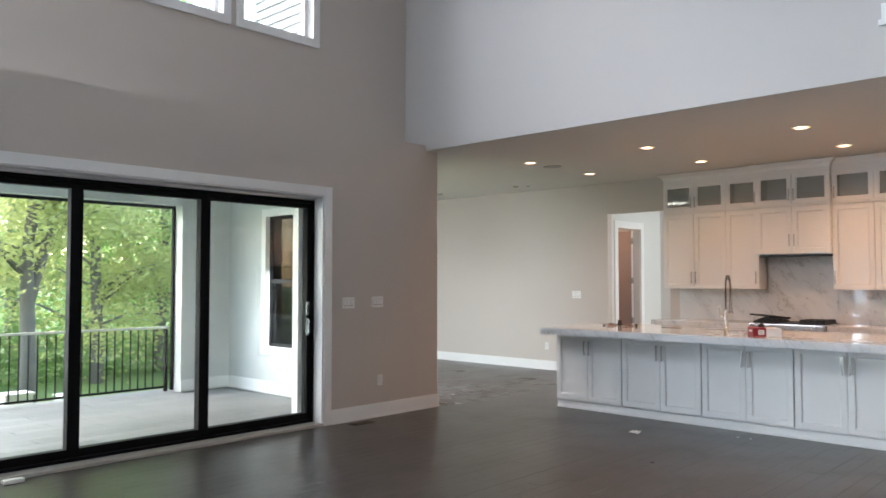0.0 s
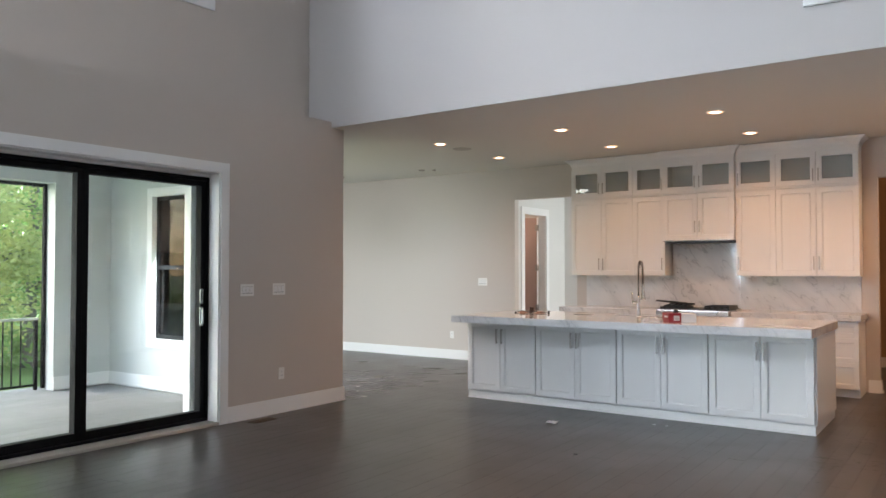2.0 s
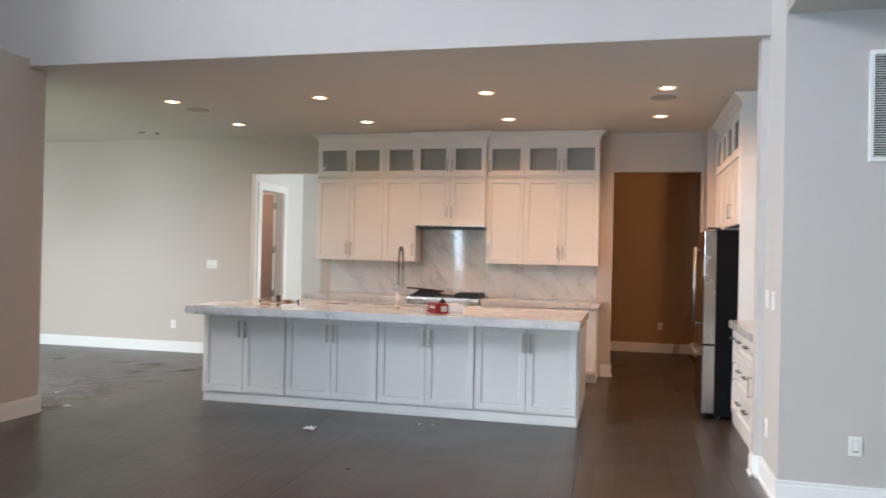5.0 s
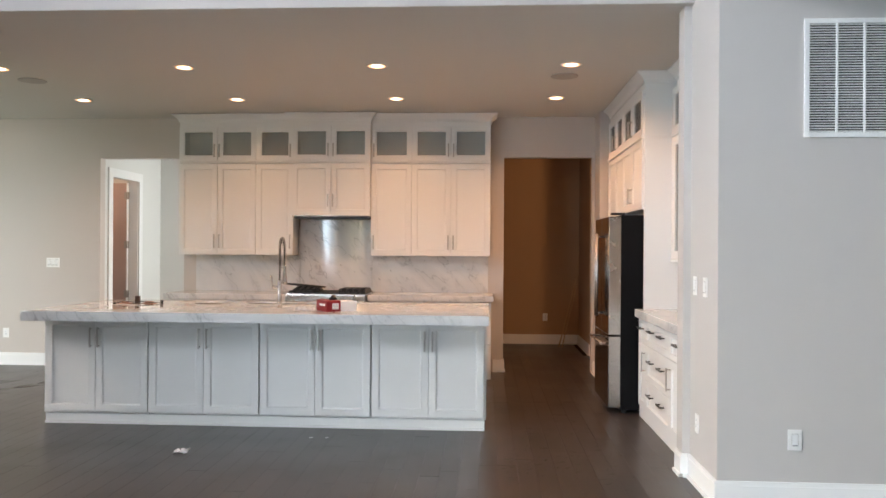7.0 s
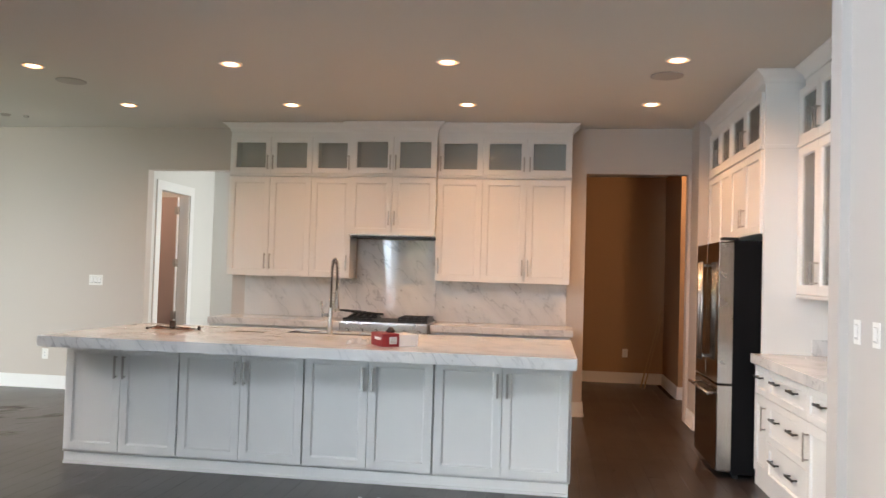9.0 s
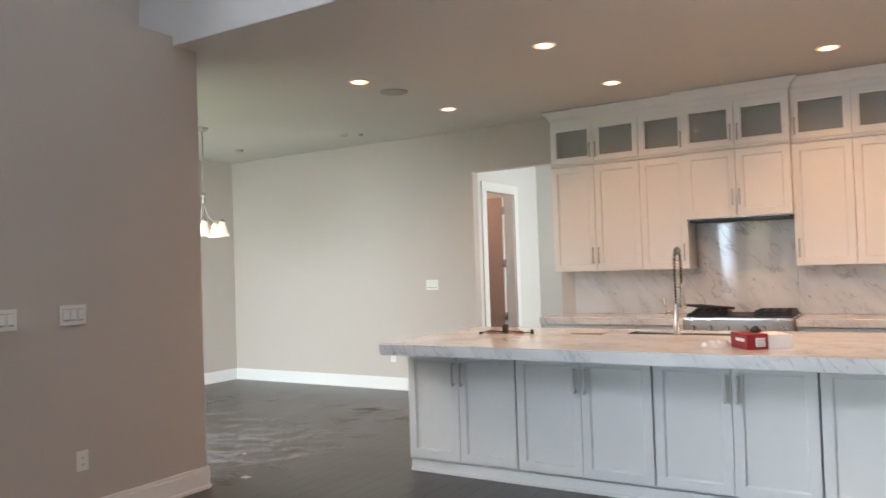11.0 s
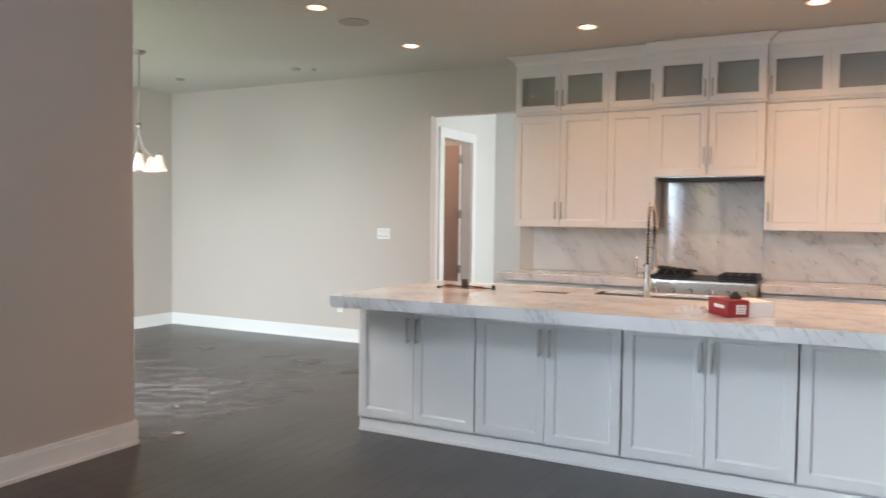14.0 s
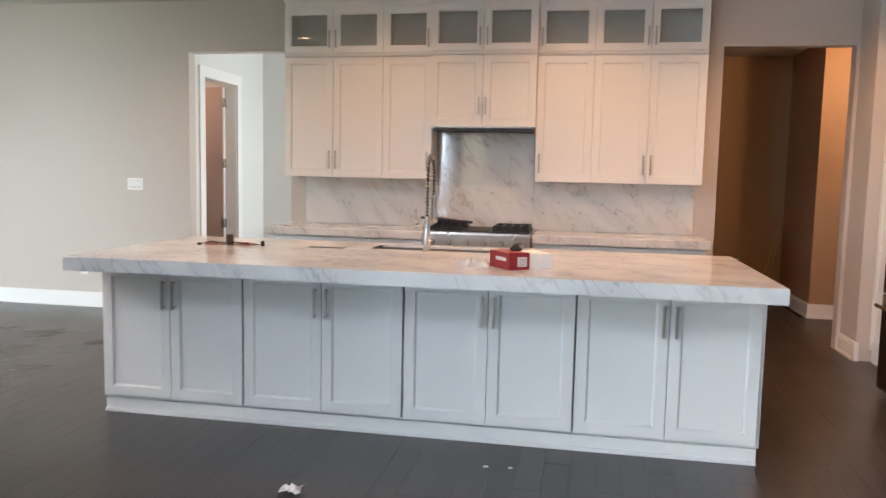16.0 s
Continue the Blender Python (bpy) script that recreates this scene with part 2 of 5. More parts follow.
# white door with warm light put into its colour; landing panels share it
WARMMAUVE = material("mauve_warm_tint", (0.50, 0.37, 0.33), rough=0.5, vary=0.05, scale=4)
BULB = glowing("lamp_lens", (1.0, 0.74, 0.46), 1.2)
SHADE = glowing("lit_glass_shade", (1.0, 0.56, 0.22), 0.055)
FLOORW = planks_material("dark_oak_floor", (0.036, 0.029, 0.027), 0.31, spec=0.72, grain=(60.0, 3.0, 60.0))
FLOORJ = planks_material("dark_oak_floor_far", (0.036, 0.029, 0.027), 0.31, spec=0.72, island=True, grain=(60.0, 3.0, 60.0))
# wall paint with the back hall's warm light put into its colour
BROWN = material("warm_lit_wall_brown", (0.38, 0.245, 0.145), rough=0.7, vary=0.04, scale=0.8, fine=180, bump=0.05)
DECK = planks_material("grey_porch_boards", (0.19, 0.197, 0.205), 0.55, grain=(40.0, 3.0, 40.0))
UNDER = material("dark_subfloor", (0.02, 0.017, 0.015), rough=0.8)

# ---- building helpers ----


def box(bm, x0, x1, y0, y1, z0, z1, bevel=0.0):
    """Adds one box to bm, with its edges taken off where bevel is given."""
    got = bmesh.ops.create_cube(bm, size=1.0, matrix=Matrix.Translation(((x0 + x1) / 2, (y0 + y1) / 2, (z0 + z1) / 2)) @ Matrix.Diagonal((abs(x1 - x0), abs(y1 - y0), abs(z1 - z0), 1)))
    if bevel:
        edges = list({e for v in got["verts"] for e in v.link_edges})
        bmesh.ops.bevel(bm, geom=edges, offset=bevel, segments=2, affect="EDGES", profile=0.6)
    return bm


def tube(bm, points, radius, sides=10, radii=None):
    """A round bar along a run of points."""
    rings = []
    pts = [Vector(p) for p in points]
    side = None
    for i, p in enumerate(pts):
        way = (pts[min(i + 1, len(pts) - 1)] - pts[max(i - 1, 0)]).normalized()
        if side is None:
            side = way.orthogonal().normalized()
        side = (side - way * side.dot(way)).normalized()
        up = way.cross(side)
        r = radii[i] if radii else radius
        rings.append([bm.verts.new(p + r * (math.cos(a) * side + math.sin(a) * up)) for a in (2 * math.pi * k / sides for k in range(sides))])
    for a, b in zip(rings, rings[1:]):
        for k in range(sides):
            f = bm.faces.new((a[k], a[(k + 1) % sides], b[(k + 1) % sides], b[k]))
            f.smooth = True
    bm.faces.new(rings[0][::-1])
    bm.faces.new(rings[-1])
    return bm


def lathe(bm, profile, at=(0, 0, 0), sides=24, caps=True):
    """A turned body: profile of (radius, height)."""
    rings = [[bm.verts.new((at[0] + r * math.cos(a), at[1] + r * math.sin(a), at[2] + z)) for a in (2 * math.pi * k / sides for k in range(sides))] for r, z in profile]
    for a, b in zip(rings, rings[1:]):
        for k in range(sides):
            f = bm.faces.new((a[k], a[(k + 1) % sides], b[(k + 1) % sides], b[k]))
            f.smooth = True
    if caps:
        bm.faces.new(rings[0][::-1])
        bm.faces.new(rings[-1])
    return bm


def thing(name, base, label, category, group="", kind=""):
    ob = new(name)
    ob.location = base
    ob.empty_display_size = 0.1
    return tagged(ob, label, category, group, kind)


def where(ob):
    """The place of an object in the world, by its parents."""
    v = Vector(ob.location)
    while ob.parent:
        ob = ob.parent
        v += ob.location
    return v


def part(name, bm, mat, parent=None, label="", base=None):
    """Links a bmesh, given in world places, as one mesh under its thing."""
    at = Vector(base) if base else (where(parent) if parent else Vector((0, 0, 0)))
    bmesh.ops.translate(bm, verts=bm.verts, vec=-at)
    bmesh.ops.recalc_face_normals(bm, faces=bm.faces)
    me = bpy.data.meshes.new(name)
    bm.to_mesh(me)
    bm.free()
    me.materials.append(mat)
    ob = new(name, me)
    if parent:
        ob.parent = parent
        ob.location = at - where(parent)
    else:
        ob.location = at
    if label:
        ob["label"] = label
    return ob


def solid(name, mat, *boxes, bevel=0.0, parent=None, label="", kind="", category=""):
    bm = bmesh.new()
    for b in boxes:
        box(bm, *b, bevel=bevel)
    ob = part(name, bm, mat, parent, label)
    return tagged(ob, label, category, kind=kind) if (kind or category) else ob


# ---- the shell ----
W = -6.42      # inner face of the wall with the sliding door
WU = -6.77     # the same wall above its ledge
WX = -6.80     # its outer face below
HY = 6.60      # front of the kitchen header
BW = 10.795    # kitchen back wall
CZ = 3.048     # kitchen ceiling
TOP = 6.1      # great room ceiling
SZ = 3.03     # ceiling of the hall side
JX = -0.402    # jamb at the hall side
JY = 6.08     # wall with the return-air grille
KX = 0.25      # kitchen's side wall
NX = -10.40    # end wall of the dining nook
BACK = -4.5
D0, D1, DT = 0.30, 5.09, 2.385   # sliding door opening

solid("wall_west_lower", PAINT, (WX, W, D1, 6.80, -0.1, 3.11), (WX, W, D0, D1, DT, 3.11), (WX, W, -0.6, D0, -0.1, 3.11), (WX, W, BACK, -3.6, -0.1, 3.11), (WX, W, -3.6, -0.6, -0.1, 0.3), (WX, W, -3.6, -0.6, 2.5, 3.11), kind="structure", label="greige painted wall round the sliding door", category="wall")
WZ0, WZ1 = 4.13, 5.55
HW = [(4.31, 5.20), (3.21, 4.10), (0.4, 1.55), (1.65, 2.80)]
segs = [(WU - 0.18, WU, BACK, HY, 3.11, WZ0), (WU - 0.18, WU, BACK, HY, WZ1, TOP)]
edges = sorted([BACK, HY] + [v for w in HW for v in w])
for a, b in zip(edges[0::2], edges[1::2]):
    segs.append((WU - 0.18, WU, a, b, WZ0, WZ1))
solid("wall_west_upper", PAINT, *segs, kind="structure", label="greige painted upper wall with high windows", category="wall")
solid("wall_header", COOLP, (WU, -1.50, HY, 6.80, CZ, TOP), (-1.50, JX, HY, 6.80, CZ, 3.43), (-1.50, JX, HY, 6.80, 5.7, TOP), kind="structure", label="tall painted wall above the kitchen opening", category="wall")
solid("wall_kitchen_north", PAINT, (NX, -6.48, BW, BW + 0.12, -0.1, CZ), (-6.48, -5.42, BW, BW + 0.12, 2.56, CZ), (-5.42, -1.517, BW, BW + 0.12, -0.1, CZ), (-1.517, -0.47, BW, BW + 0.12, 2.568, CZ), (-0.47, 1.32, BW, BW + 0.12, -0.1, CZ), kind="structure", label="greige painted kitchen wall with two openings", category="wall")
solid("wall_kitchen_east", PAINT, (KX, KX + 0.12, 6.80, BW + 0.12, -0.1, CZ), (-0.44, KX, 10.40, BW, -0.1, CZ), kind="structure", label="painted kitchen side wall", category="wall")
solid("wall_jamb", COOLP, (JX, 4.0, JY, 6.80, -0.1, TOP), (JX - 0.048, JX, 6.66, 6.803, -0.1, CZ), kind="structure", label="light painted wall end beside the kitchen opening", category="wall")
solid("wall_bulkhead", LOWBOUNCE, (JX, JX + 0.15, BACK, JY, SZ, TOP), kind="structure", label="painted bulkhead above the hall", category="wall")
solid("wall_hall_east", COOLP, (4.0, 4.12, BACK, 6.80, -0.1, SZ + 0.2), kind="structure", label="plain painted hall wall", category="wall")
BWIN = (-6.27, -5.60)
solid("wall_south", LOWBOUNCE, (WU - 0.18, BWIN[0], BACK - 0.15, BACK, -0.1, TOP), (BWIN[1], 4.12, BACK - 0.15, BACK, -0.1, TOP), (*BWIN, BACK - 0.15, BACK, -0.1, 0.72), (*BWIN, BACK - 0.15, BACK, 2.60, TOP), kind="structure", label="painted end wall with a sash window", category="wall")
solid("ceiling_great_room", CEIL, (WU - 0.18, JX + 0.15, BACK - 0.15, 6.80, TOP, TOP + 0.15), kind="structure", label="high white ceiling of the great room", category="ceiling")
solid("ceiling_hall", CEIL, (JX + 0.15, 4.12, BACK - 0.15, JY, SZ, SZ + 0.15), (JX, JX + 0.15, BACK, JY, SZ - 0.004, SZ), kind="structure", label="flat ceiling of the hall", category="ceiling")
solid("ceiling_kitchen", CEIL, (NX - 0.12, KX + 0.12, 6.80, BW + 0.12, CZ, CZ + 0.3), (WU, JX, HY + 0.003, 6.80, CZ - 0.003, CZ), kind="structure", label="flat off-white kitchen ceiling", category="ceiling")
# dining nook
NS = 6.05      # porch's end wall, outside face of the nook
solid("wall_nook_west", PAINT, (NX - 0.12, NX, NS, BW + 0.12, -0.1, CZ), kind="structure", label="greige painted end wall of the dining nook", category="wall")
NW0, NW1, NWZ0, NWZ1 = -8.92, -7.42, 0.60, 2.38
solid("wall_nook_south", PORCHW, (NX, NW0, NS, NS + 0.2, -0.1, CZ), (NW1, WX, NS, NS + 0.2, -0.1, CZ), (NW0, NW1, NS, NS + 0.2, -0.1, NWZ0), (NW0, NW1, NS, NS + 0.2, NWZ1, CZ), kind="structure", label="white wall between porch and dining nook", category="wall")
bm = bmesh.new()
for k in range(24):
    z = 3.35 + 0.14 * k
    lap = [bm.verts.new((x, y, h)) for x in (NX, WU - 0.18) for y, h in ((6.765, z), (6.9, z), (6.9, z + 0.14), (6.798, z + 0.14))]
    for f in ((0, 1, 2, 3), (7, 6, 5, 4), (0, 3, 7, 4), (0, 4, 5, 1), (1, 5, 6, 2), (3, 2, 6, 7)):
        bm.faces.new([lap[q] for q in f])
tagged(part("wall_nook_upper", bm, SIDING), "white lap siding of the upper wing", "wall", kind="structure")
# corridor behind the kitchen wall
solid("wall_corridor_west", WHITEP, (-6.62, -6.50, BW + 0.12, 11.13, -0.1, 2.9), (-6.62, -6.50, 11.13, 11.86, 2.37, 2.9), (-6.62, -6.50, 11.86, 12.58, -0.1, 2.9), kind="structure", label="white corridor wall with a doorway", category="wall")
solid("wall_corridor_north", WHITEP, (-8.6, -3.6, 12.58, 12.70, -0.1, 2.9), (-8.6, -8.5, BW + 0.12, 12.58, -0.1, 2.9), (-3.72, -3.6, BW + 0.12, 11.3, -0.1, 2.9), (-3.72, -3.6, 12.5, 12.58, -0.1, 2.9), (-3.72, -3.6, 11.3, 12.5, -0.1, 0.6), (-3.72, -3.6, 11.3, 12.5, 2.4, 2.9), kind="structure", label="white corridor end wall", category="wall")
solid("ceiling_corridor", CEIL, (-8.6, -3.6, BW + 0.12, 12.70, 2.9, 3.0), kind="structure", label="flat corridor ceiling", category="ceiling")
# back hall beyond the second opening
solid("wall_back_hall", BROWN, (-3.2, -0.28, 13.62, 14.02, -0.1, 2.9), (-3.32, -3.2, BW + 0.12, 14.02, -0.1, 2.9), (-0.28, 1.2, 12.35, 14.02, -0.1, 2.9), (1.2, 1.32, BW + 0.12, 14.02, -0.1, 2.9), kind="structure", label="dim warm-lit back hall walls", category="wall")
solid("ceiling_back_hall", CEIL, (-3.32, 1.32, BW + 0.12, 14.02, 2.9, 3.0), kind="structure", label="flat back hall ceiling", category="ceiling")
lamp("back_hall_lamp", "POINT", pose(0.10, 11.45, 2.6), 4.0, (1.0, 0.57, 0.29), radius=0.08)
# unseen lamp, added to throw warm light on the open corridor door
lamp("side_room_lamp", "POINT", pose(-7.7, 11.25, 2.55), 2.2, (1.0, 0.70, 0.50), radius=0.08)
# upstairs landing seen through the high opening
solid("wall_landing", WARMMAUVE, (-1.7, 0.6, 8.2, 8.3, 3.35, 5.8), (-1.75, -1.65, 6.8, 8.3, 3.35, 5.8), (0.5, 0.6, 6.8, 8.3, 3.35, 5.8), kind="structure", label="brown wood panelled landing wall", category="wall")
solid("ceiling_landing", CEIL, (-1.75, 0.6, 6.8, 8.3, 5.8, 5.9), kind="structure", label="landing ceiling", category="ceiling")


def baseboard(name, *runs):
    """Runs (axis, face, a, b, out): a board against a wall, with a cap and a shoe."""
    bm = bmesh.new()
    for axis, face, a, b, out in runs:
        for z0, z1, t in ((0.0, 0.125, 0.016), (0.125, 0.150, 0.011), (0.0, 0.022, 0.028)):
            lo, hi = sorted((face, face + out * t))
            if axis == "x":
                box(bm, a, b, lo, hi, z0, z1)
            else:
                box(bm, lo, hi, a, b, z0, z1)
    return tagged(part(name, bm, TRIM), "white painted baseboard along the wall", "baseboard", kind="structure")


baseboard("baseboard_west", ("y", W, 5.19, 6.80, 1), ("x", 6.80, WX, W + 0.016, 1))
baseboard("baseboard_north", ("x", BW, NX, -6.48, -1), ("x", BW, -1.64, -1.517, -1), ("y", -1.517, BW - 0.016, BW + 0.12, 1))
baseboard("baseboard_nook", ("y", NX, 6.25, BW, 1))
baseboard("baseboard_jamb", ("y", JX, JY, 6.66, -1), ("x", JY, JX - 0.016, 4.0, -1), ("y", JX - 0.048, 6.644, 6.80, -1), ("x", 6.66, JX - 0.048, JX - 0.016, -1))
baseboard("baseboard_stub", ("y", -0.44, 10.40, BW, -1), ("x", 10.40, -0.456, -0.42, -1))
baseboard("baseboard_back_hall", ("x", 13.62, -3.2, -0.28, -1), ("y", -0.28, 12.35, 13.62, -1), ("x", 12.35, -0.296, 1.2, -1))
baseboard("baseboard_corridor", ("y", -6.50, 11.96, 12.58, 1), ("x", 12.58, -6.5, -5.42, -1))

# ---- sliding door, windows ----
FX0, FX1 = -6.67, -6.585


def sliding_door():
    t = thing("sliding_door", (FX0, D0, 0), "wide black-framed sliding glass door onto the porch, closed", "door", kind="structure")
    y0, y1 = D0 + 0.02, 5.070
    solid("frame", BLACK, (FX0 - 0.05, FX1 + 0.03, y0, y1, 2.31, 2.345), (FX0 - 0.05, FX1 + 0.03, y0, y1, 0.03, 0.055), (FX0 - 0.05, FX1 + 0.03, y0, y0 + 0.04, 0.055, 2.31), (FX0 - 0.05, FX1 + 0.03, y1 - 0.018, y1, 0.055, 2.31), bevel=0.003, parent=t)
    cuts = [y0 + 0.04, 1.50, 2.665, 3.83, y1 - 0.018]
    for a, b in zip(cuts, cuts[1:]):
        p = solid("panel", BLACK, (FX0, FX1, a, a + 0.05, 0.057, 2.308), (FX0, FX1, b - 0.05, b, 0.057, 2.308), (FX0, FX1, a + 0.05, b - 0.05, 0.057, 0.125), (FX0, FX1, a + 0.05, b - 0.05, 2.262, 2.308), bevel=0.003, parent=t)
        g = solid("pane", GLASS, (FX0 + 0.04, FX0 + 0.046, a + 0.048, b - 0.048, 0.124, 2.264), parent=p)
        g.visible_shadow = False
    h = solid("handle", DARKSS, (FX1, FX1 + 0.012, y1 - 0.082, y1 - 0.048, 0.93, 1.11), (FX1, FX1 + 0.012, y1 - 0.082, y1 - 0.048, 1.14, 1.28), (FX1 + 0.012, FX1 + 0.035, y1 - 0.074, y1 - 0.056, 0.95, 1.09), bevel=0.002, parent=t, label="brushed metal latch plates")
    solid("lock_slot", BLACK, (FX1 + 0.010, FX1 + 0.0135, y1 - 0.07, y1 - 0.06, 1.17, 1.25), parent=h)
    return t


sliding_door()
# white jamb lining and casing round the door
solid("door_lining", TRIM, (WX, W + 0.002, 5.072, D1 + 0.002, 0, DT), (WX, W + 0.002, D0, D1, DT - 0.012, DT + 0.002), (WX, FX1 + 0.03, D0, 5.071, 2.347, DT - 0.012), (WX - 0.02, FX0 - 0.052, 4.985, 5.071, 0, 2.4), kind="structure", label="white painted door jamb", category="trim")
solid("door_casing", TRIM, (W, W + 0.020, D1, D1 + 0.095, 0, DT + 0.095), (W, W + 0.020, D0 - 0.095, D0, 0, DT + 0.095), (W, W + 0.020, D0, D1, DT, DT + 0.095), bevel=0.003, kind="structure", label="flat white casing round the sliding door", category="trim")
solid("door_sill", material("pale_sill", (0.45, 0.42, 0.38), rough=0.5), (FX0 - 0.05, W + 0.012, D0, D1, 0.0, 0.028), bevel=0.002, kind="structure", label="pale threshold below the sliding door", category="trim")


def casement(name, axis, face, a, b, z0, z1, out, frame_mat, trim_mat, label, sashes=1, rail=True, casing=0.09, deep=0.16, glass=None):
    """A window in a wall: casing, frame, sashes with panes. out: the side of the room that it is seen from."""
    t = thing(name, (face, (a + b) / 2, z0) if axis == "y" else ((a + b) / 2, face, z0), label, "window", kind="structure")

    def put(nm, mat, boxes, parent, bevel=0.002):
        rows = []
        for u0, u1, d0, d1, h0, h1 in boxes:
            lo, hi = sorted((face + out * d0, face + out * d1))
            rows.append((lo, hi, u0, u1, h0, h1) if axis == "y" else (u0, u1, lo, hi, h0, h1))
        return solid(nm, mat, *rows, bevel=bevel, parent=parent)

    c = casing
    put("window_casing", trim_mat, [(a - c, a, 0, 0.018, z0 - c, z1 + c), (b, b + c, 0, 0.018, z0 - c, z1 + c), (a, b, 0, 0.018, z1, z1 + c), (a, b, 0, 0.018, z0 - c, z0)], t)
    put("window_lining", trim_mat, [(a, a + 0.012, -deep, 0.018, z0, z1), (b - 0.012, b, -deep, 0.018, z0, z1), (a + 0.012, b - 0.012, -deep, 0.018, z1 - 0.012, z1), (a + 0.012, b - 0.012, -deep, 0.018, z0, z0 + 0.012)], t, 0)
    step = (b - a - 0.024) / sashes
    for k in range(sashes):
        u0, u1 = a + 0.012 + step * k, a + 0.012 + step * (k + 1)
        w = 0.045
        zm = (z0 + z1) / 2
        bars = [(u0, u0 + w, -deep + 0.02, -deep + 0.07, z0 + 0.012, z1 - 0.012), (u1 - w, u1, -deep + 0.02, -deep + 0.07, z0 + 0.012, z1 - 0.012), (u0 + w, u1 - w, -deep + 0.02, -deep + 0.07, z0 + 0.012, z0 + 0.06), (u0 + w, u1 - w, -deep + 0.02, -deep + 0.07, z1 - 0.06, z1 - 0.012)]
        if rail:
            bars.append((u0 + w, u1 - w, -deep + 0.02, -deep + 0.075, zm - 0.025, zm + 0.025))
        s = put("window_frame", frame_mat, bars, t)
        for h0, h1 in (((z0 + 0.06, zm - 0.025), (zm + 0.025, z1 - 0.06)) if rail else ((z0 + 0.06, z1 - 0.06),)):
            g = put("pane", glass or GLASS, [(u0 + w, u1 - w, -deep + 0.04, -deep + 0.046, h0, h1)], s, 0)
            g.visible_shadow = False
    return t


for i, (a, b) in enumerate(HW):
    casement(f"window_{i + 1}", "y", WU, a, b, WZ0, WZ1, 1, TRIM, TRIM, "high white-framed window over the sliding door", rail=False, casing=0.075)
casement("window_5", "x", NS, NW0, NW1, NWZ0, NWZ1, -1, BLACK, TRIM, "black-framed sash window in the white porch wall", sashes=2, deep=0.12, glass=PORCHGLASS)
casement("window_6", "x", BACK, *BWIN, 0.72, 2.60, 1, TRIM, TRIM, "white sash window in the great room end wall", deep=0.10)
casement("window_7", "y", W, -3.6, -0.6, 0.3, 2.5, 1, BLACK, TRIM, "black-framed window beside the sliding door", sashes=3, rail=False, deep=0.25)
# out of view, put in to hold the corridor's added light
casement("window_8", "y", -3.72, 11.3, 12.5, 0.6, 2.4, -1, TRIM, TRIM, "unseen white sash window added at the corridor end to light it", deep=0.10)

# ---- porch ----
PX0, PX1 = -10.08, -9.83    # outer wall of the porch
PO = 5.31                   # end of its opening
PZ = 2.53
solid("wall_porch_west", PORCHW, (PX0, PX1, PO, NS, -0.1, 3.0), (PX0, PX1, -1.5, PO, PZ, 3.0), (PX0, PX1, -1.9, -1.5, -0.1, 3.0), kind="structure", label="white porch wall with a wide opening", category="wall")
solid("wall_porch_south", PORCHW, (PX0, WX, -2.0, -1.9, -0.1, 3.0), kind="structure", label="white porch end wall", category="wall")
solid("ceiling_porch", PORCHW, (PX0 - 0.4, WX, -2.0, NS, 2.86, 3.05), kind="structure", label="white porch ceiling", category="ceiling")
solid("porch_trim", BLACK, (PX0 + 0.02, PX0 + 0.06, PO - 0.04, PO, 0, PZ), (PX0 + 0.02, PX0 + 0.06, -1.5, PO - 0.04, PZ - 0.04, PZ), kind="structure", label="black screen frame round the porch opening", category="trim")
baseboard("baseboard_porch", ("x", NS, PX1, WX, -1), ("y", PX1, PO, NS, 1))


def railing(name, x, y0, y1, z0, z1, label, gap=0.105, mat=BLACK, axis="y", rail_mat=BLACK):
    t = thing(name, (x, y0, z0) if axis == "y" else (y0, x, z0), label, "railing")

    def bar(nm, u0, u1, half, h0, h1, bevel=0.002):
        solid(nm, mat, (x - half, x + half, u0, u1, h0, h1) if axis == "y" else (u0, u1, x - half, x + half, h0, h1), bevel=bevel, parent=t)

    solid("top_rail", rail_mat, (x - 0.025, x + 0.025, y0, y1, z1 - 0.03, z1) if axis == "y" else (y0, y1, x - 0.025, x + 0.025, z1 - 0.03, z1), bevel=0.004, parent=t)
    bar("bottom_rail", y0, y1, 0.014, z0 + 0.05, z0 + 0.075)
    for k in range(1, int((y1 - y0) / gap)):
        u = y0 + k * gap
        bar("baluster", u - 0.007, u + 0.007, 0.007, z0 + 0.075, z1 - 0.03, 0)
    for u in (y0, y1 - 0.04):
        bar("post", u, u + 0.04, 0.02, z0, z1, 0.003)
    return t


railing("porch_railing", PX0 - 0.02, -1.46, PO - 0.06, -0.02, 0.87, "black metal balcony railing with a pale top rail", rail_mat=material("pale_rail", (0.62, 0.62, 0.55), rough=0.5))
railing("landing_railing", 6.70, -1.46, JX, 3.50, 4.45, "dark metal railing of the upstairs landing", gap=0.105, axis="x")
solid("landing_sill", TRIM, (-1.58, JX, HY - 0.035, HY, 3.43, 3.475), (-1.56, -1.50, HY - 0.02, HY, 3.475, 3.60), bevel=0.003, kind="structure", label="white trim under the landing opening", category="trim")
solid("floor_landing", BLACK, (-1.50, JX, HY - 0.03, 6.80, 3.476, 3.50), (-1.75, 0.6, 6.80, 8.3, 3.35, 3.50), kind="structure", label="dark landing floor edge", category="floor")

# ---- cabinetry ----


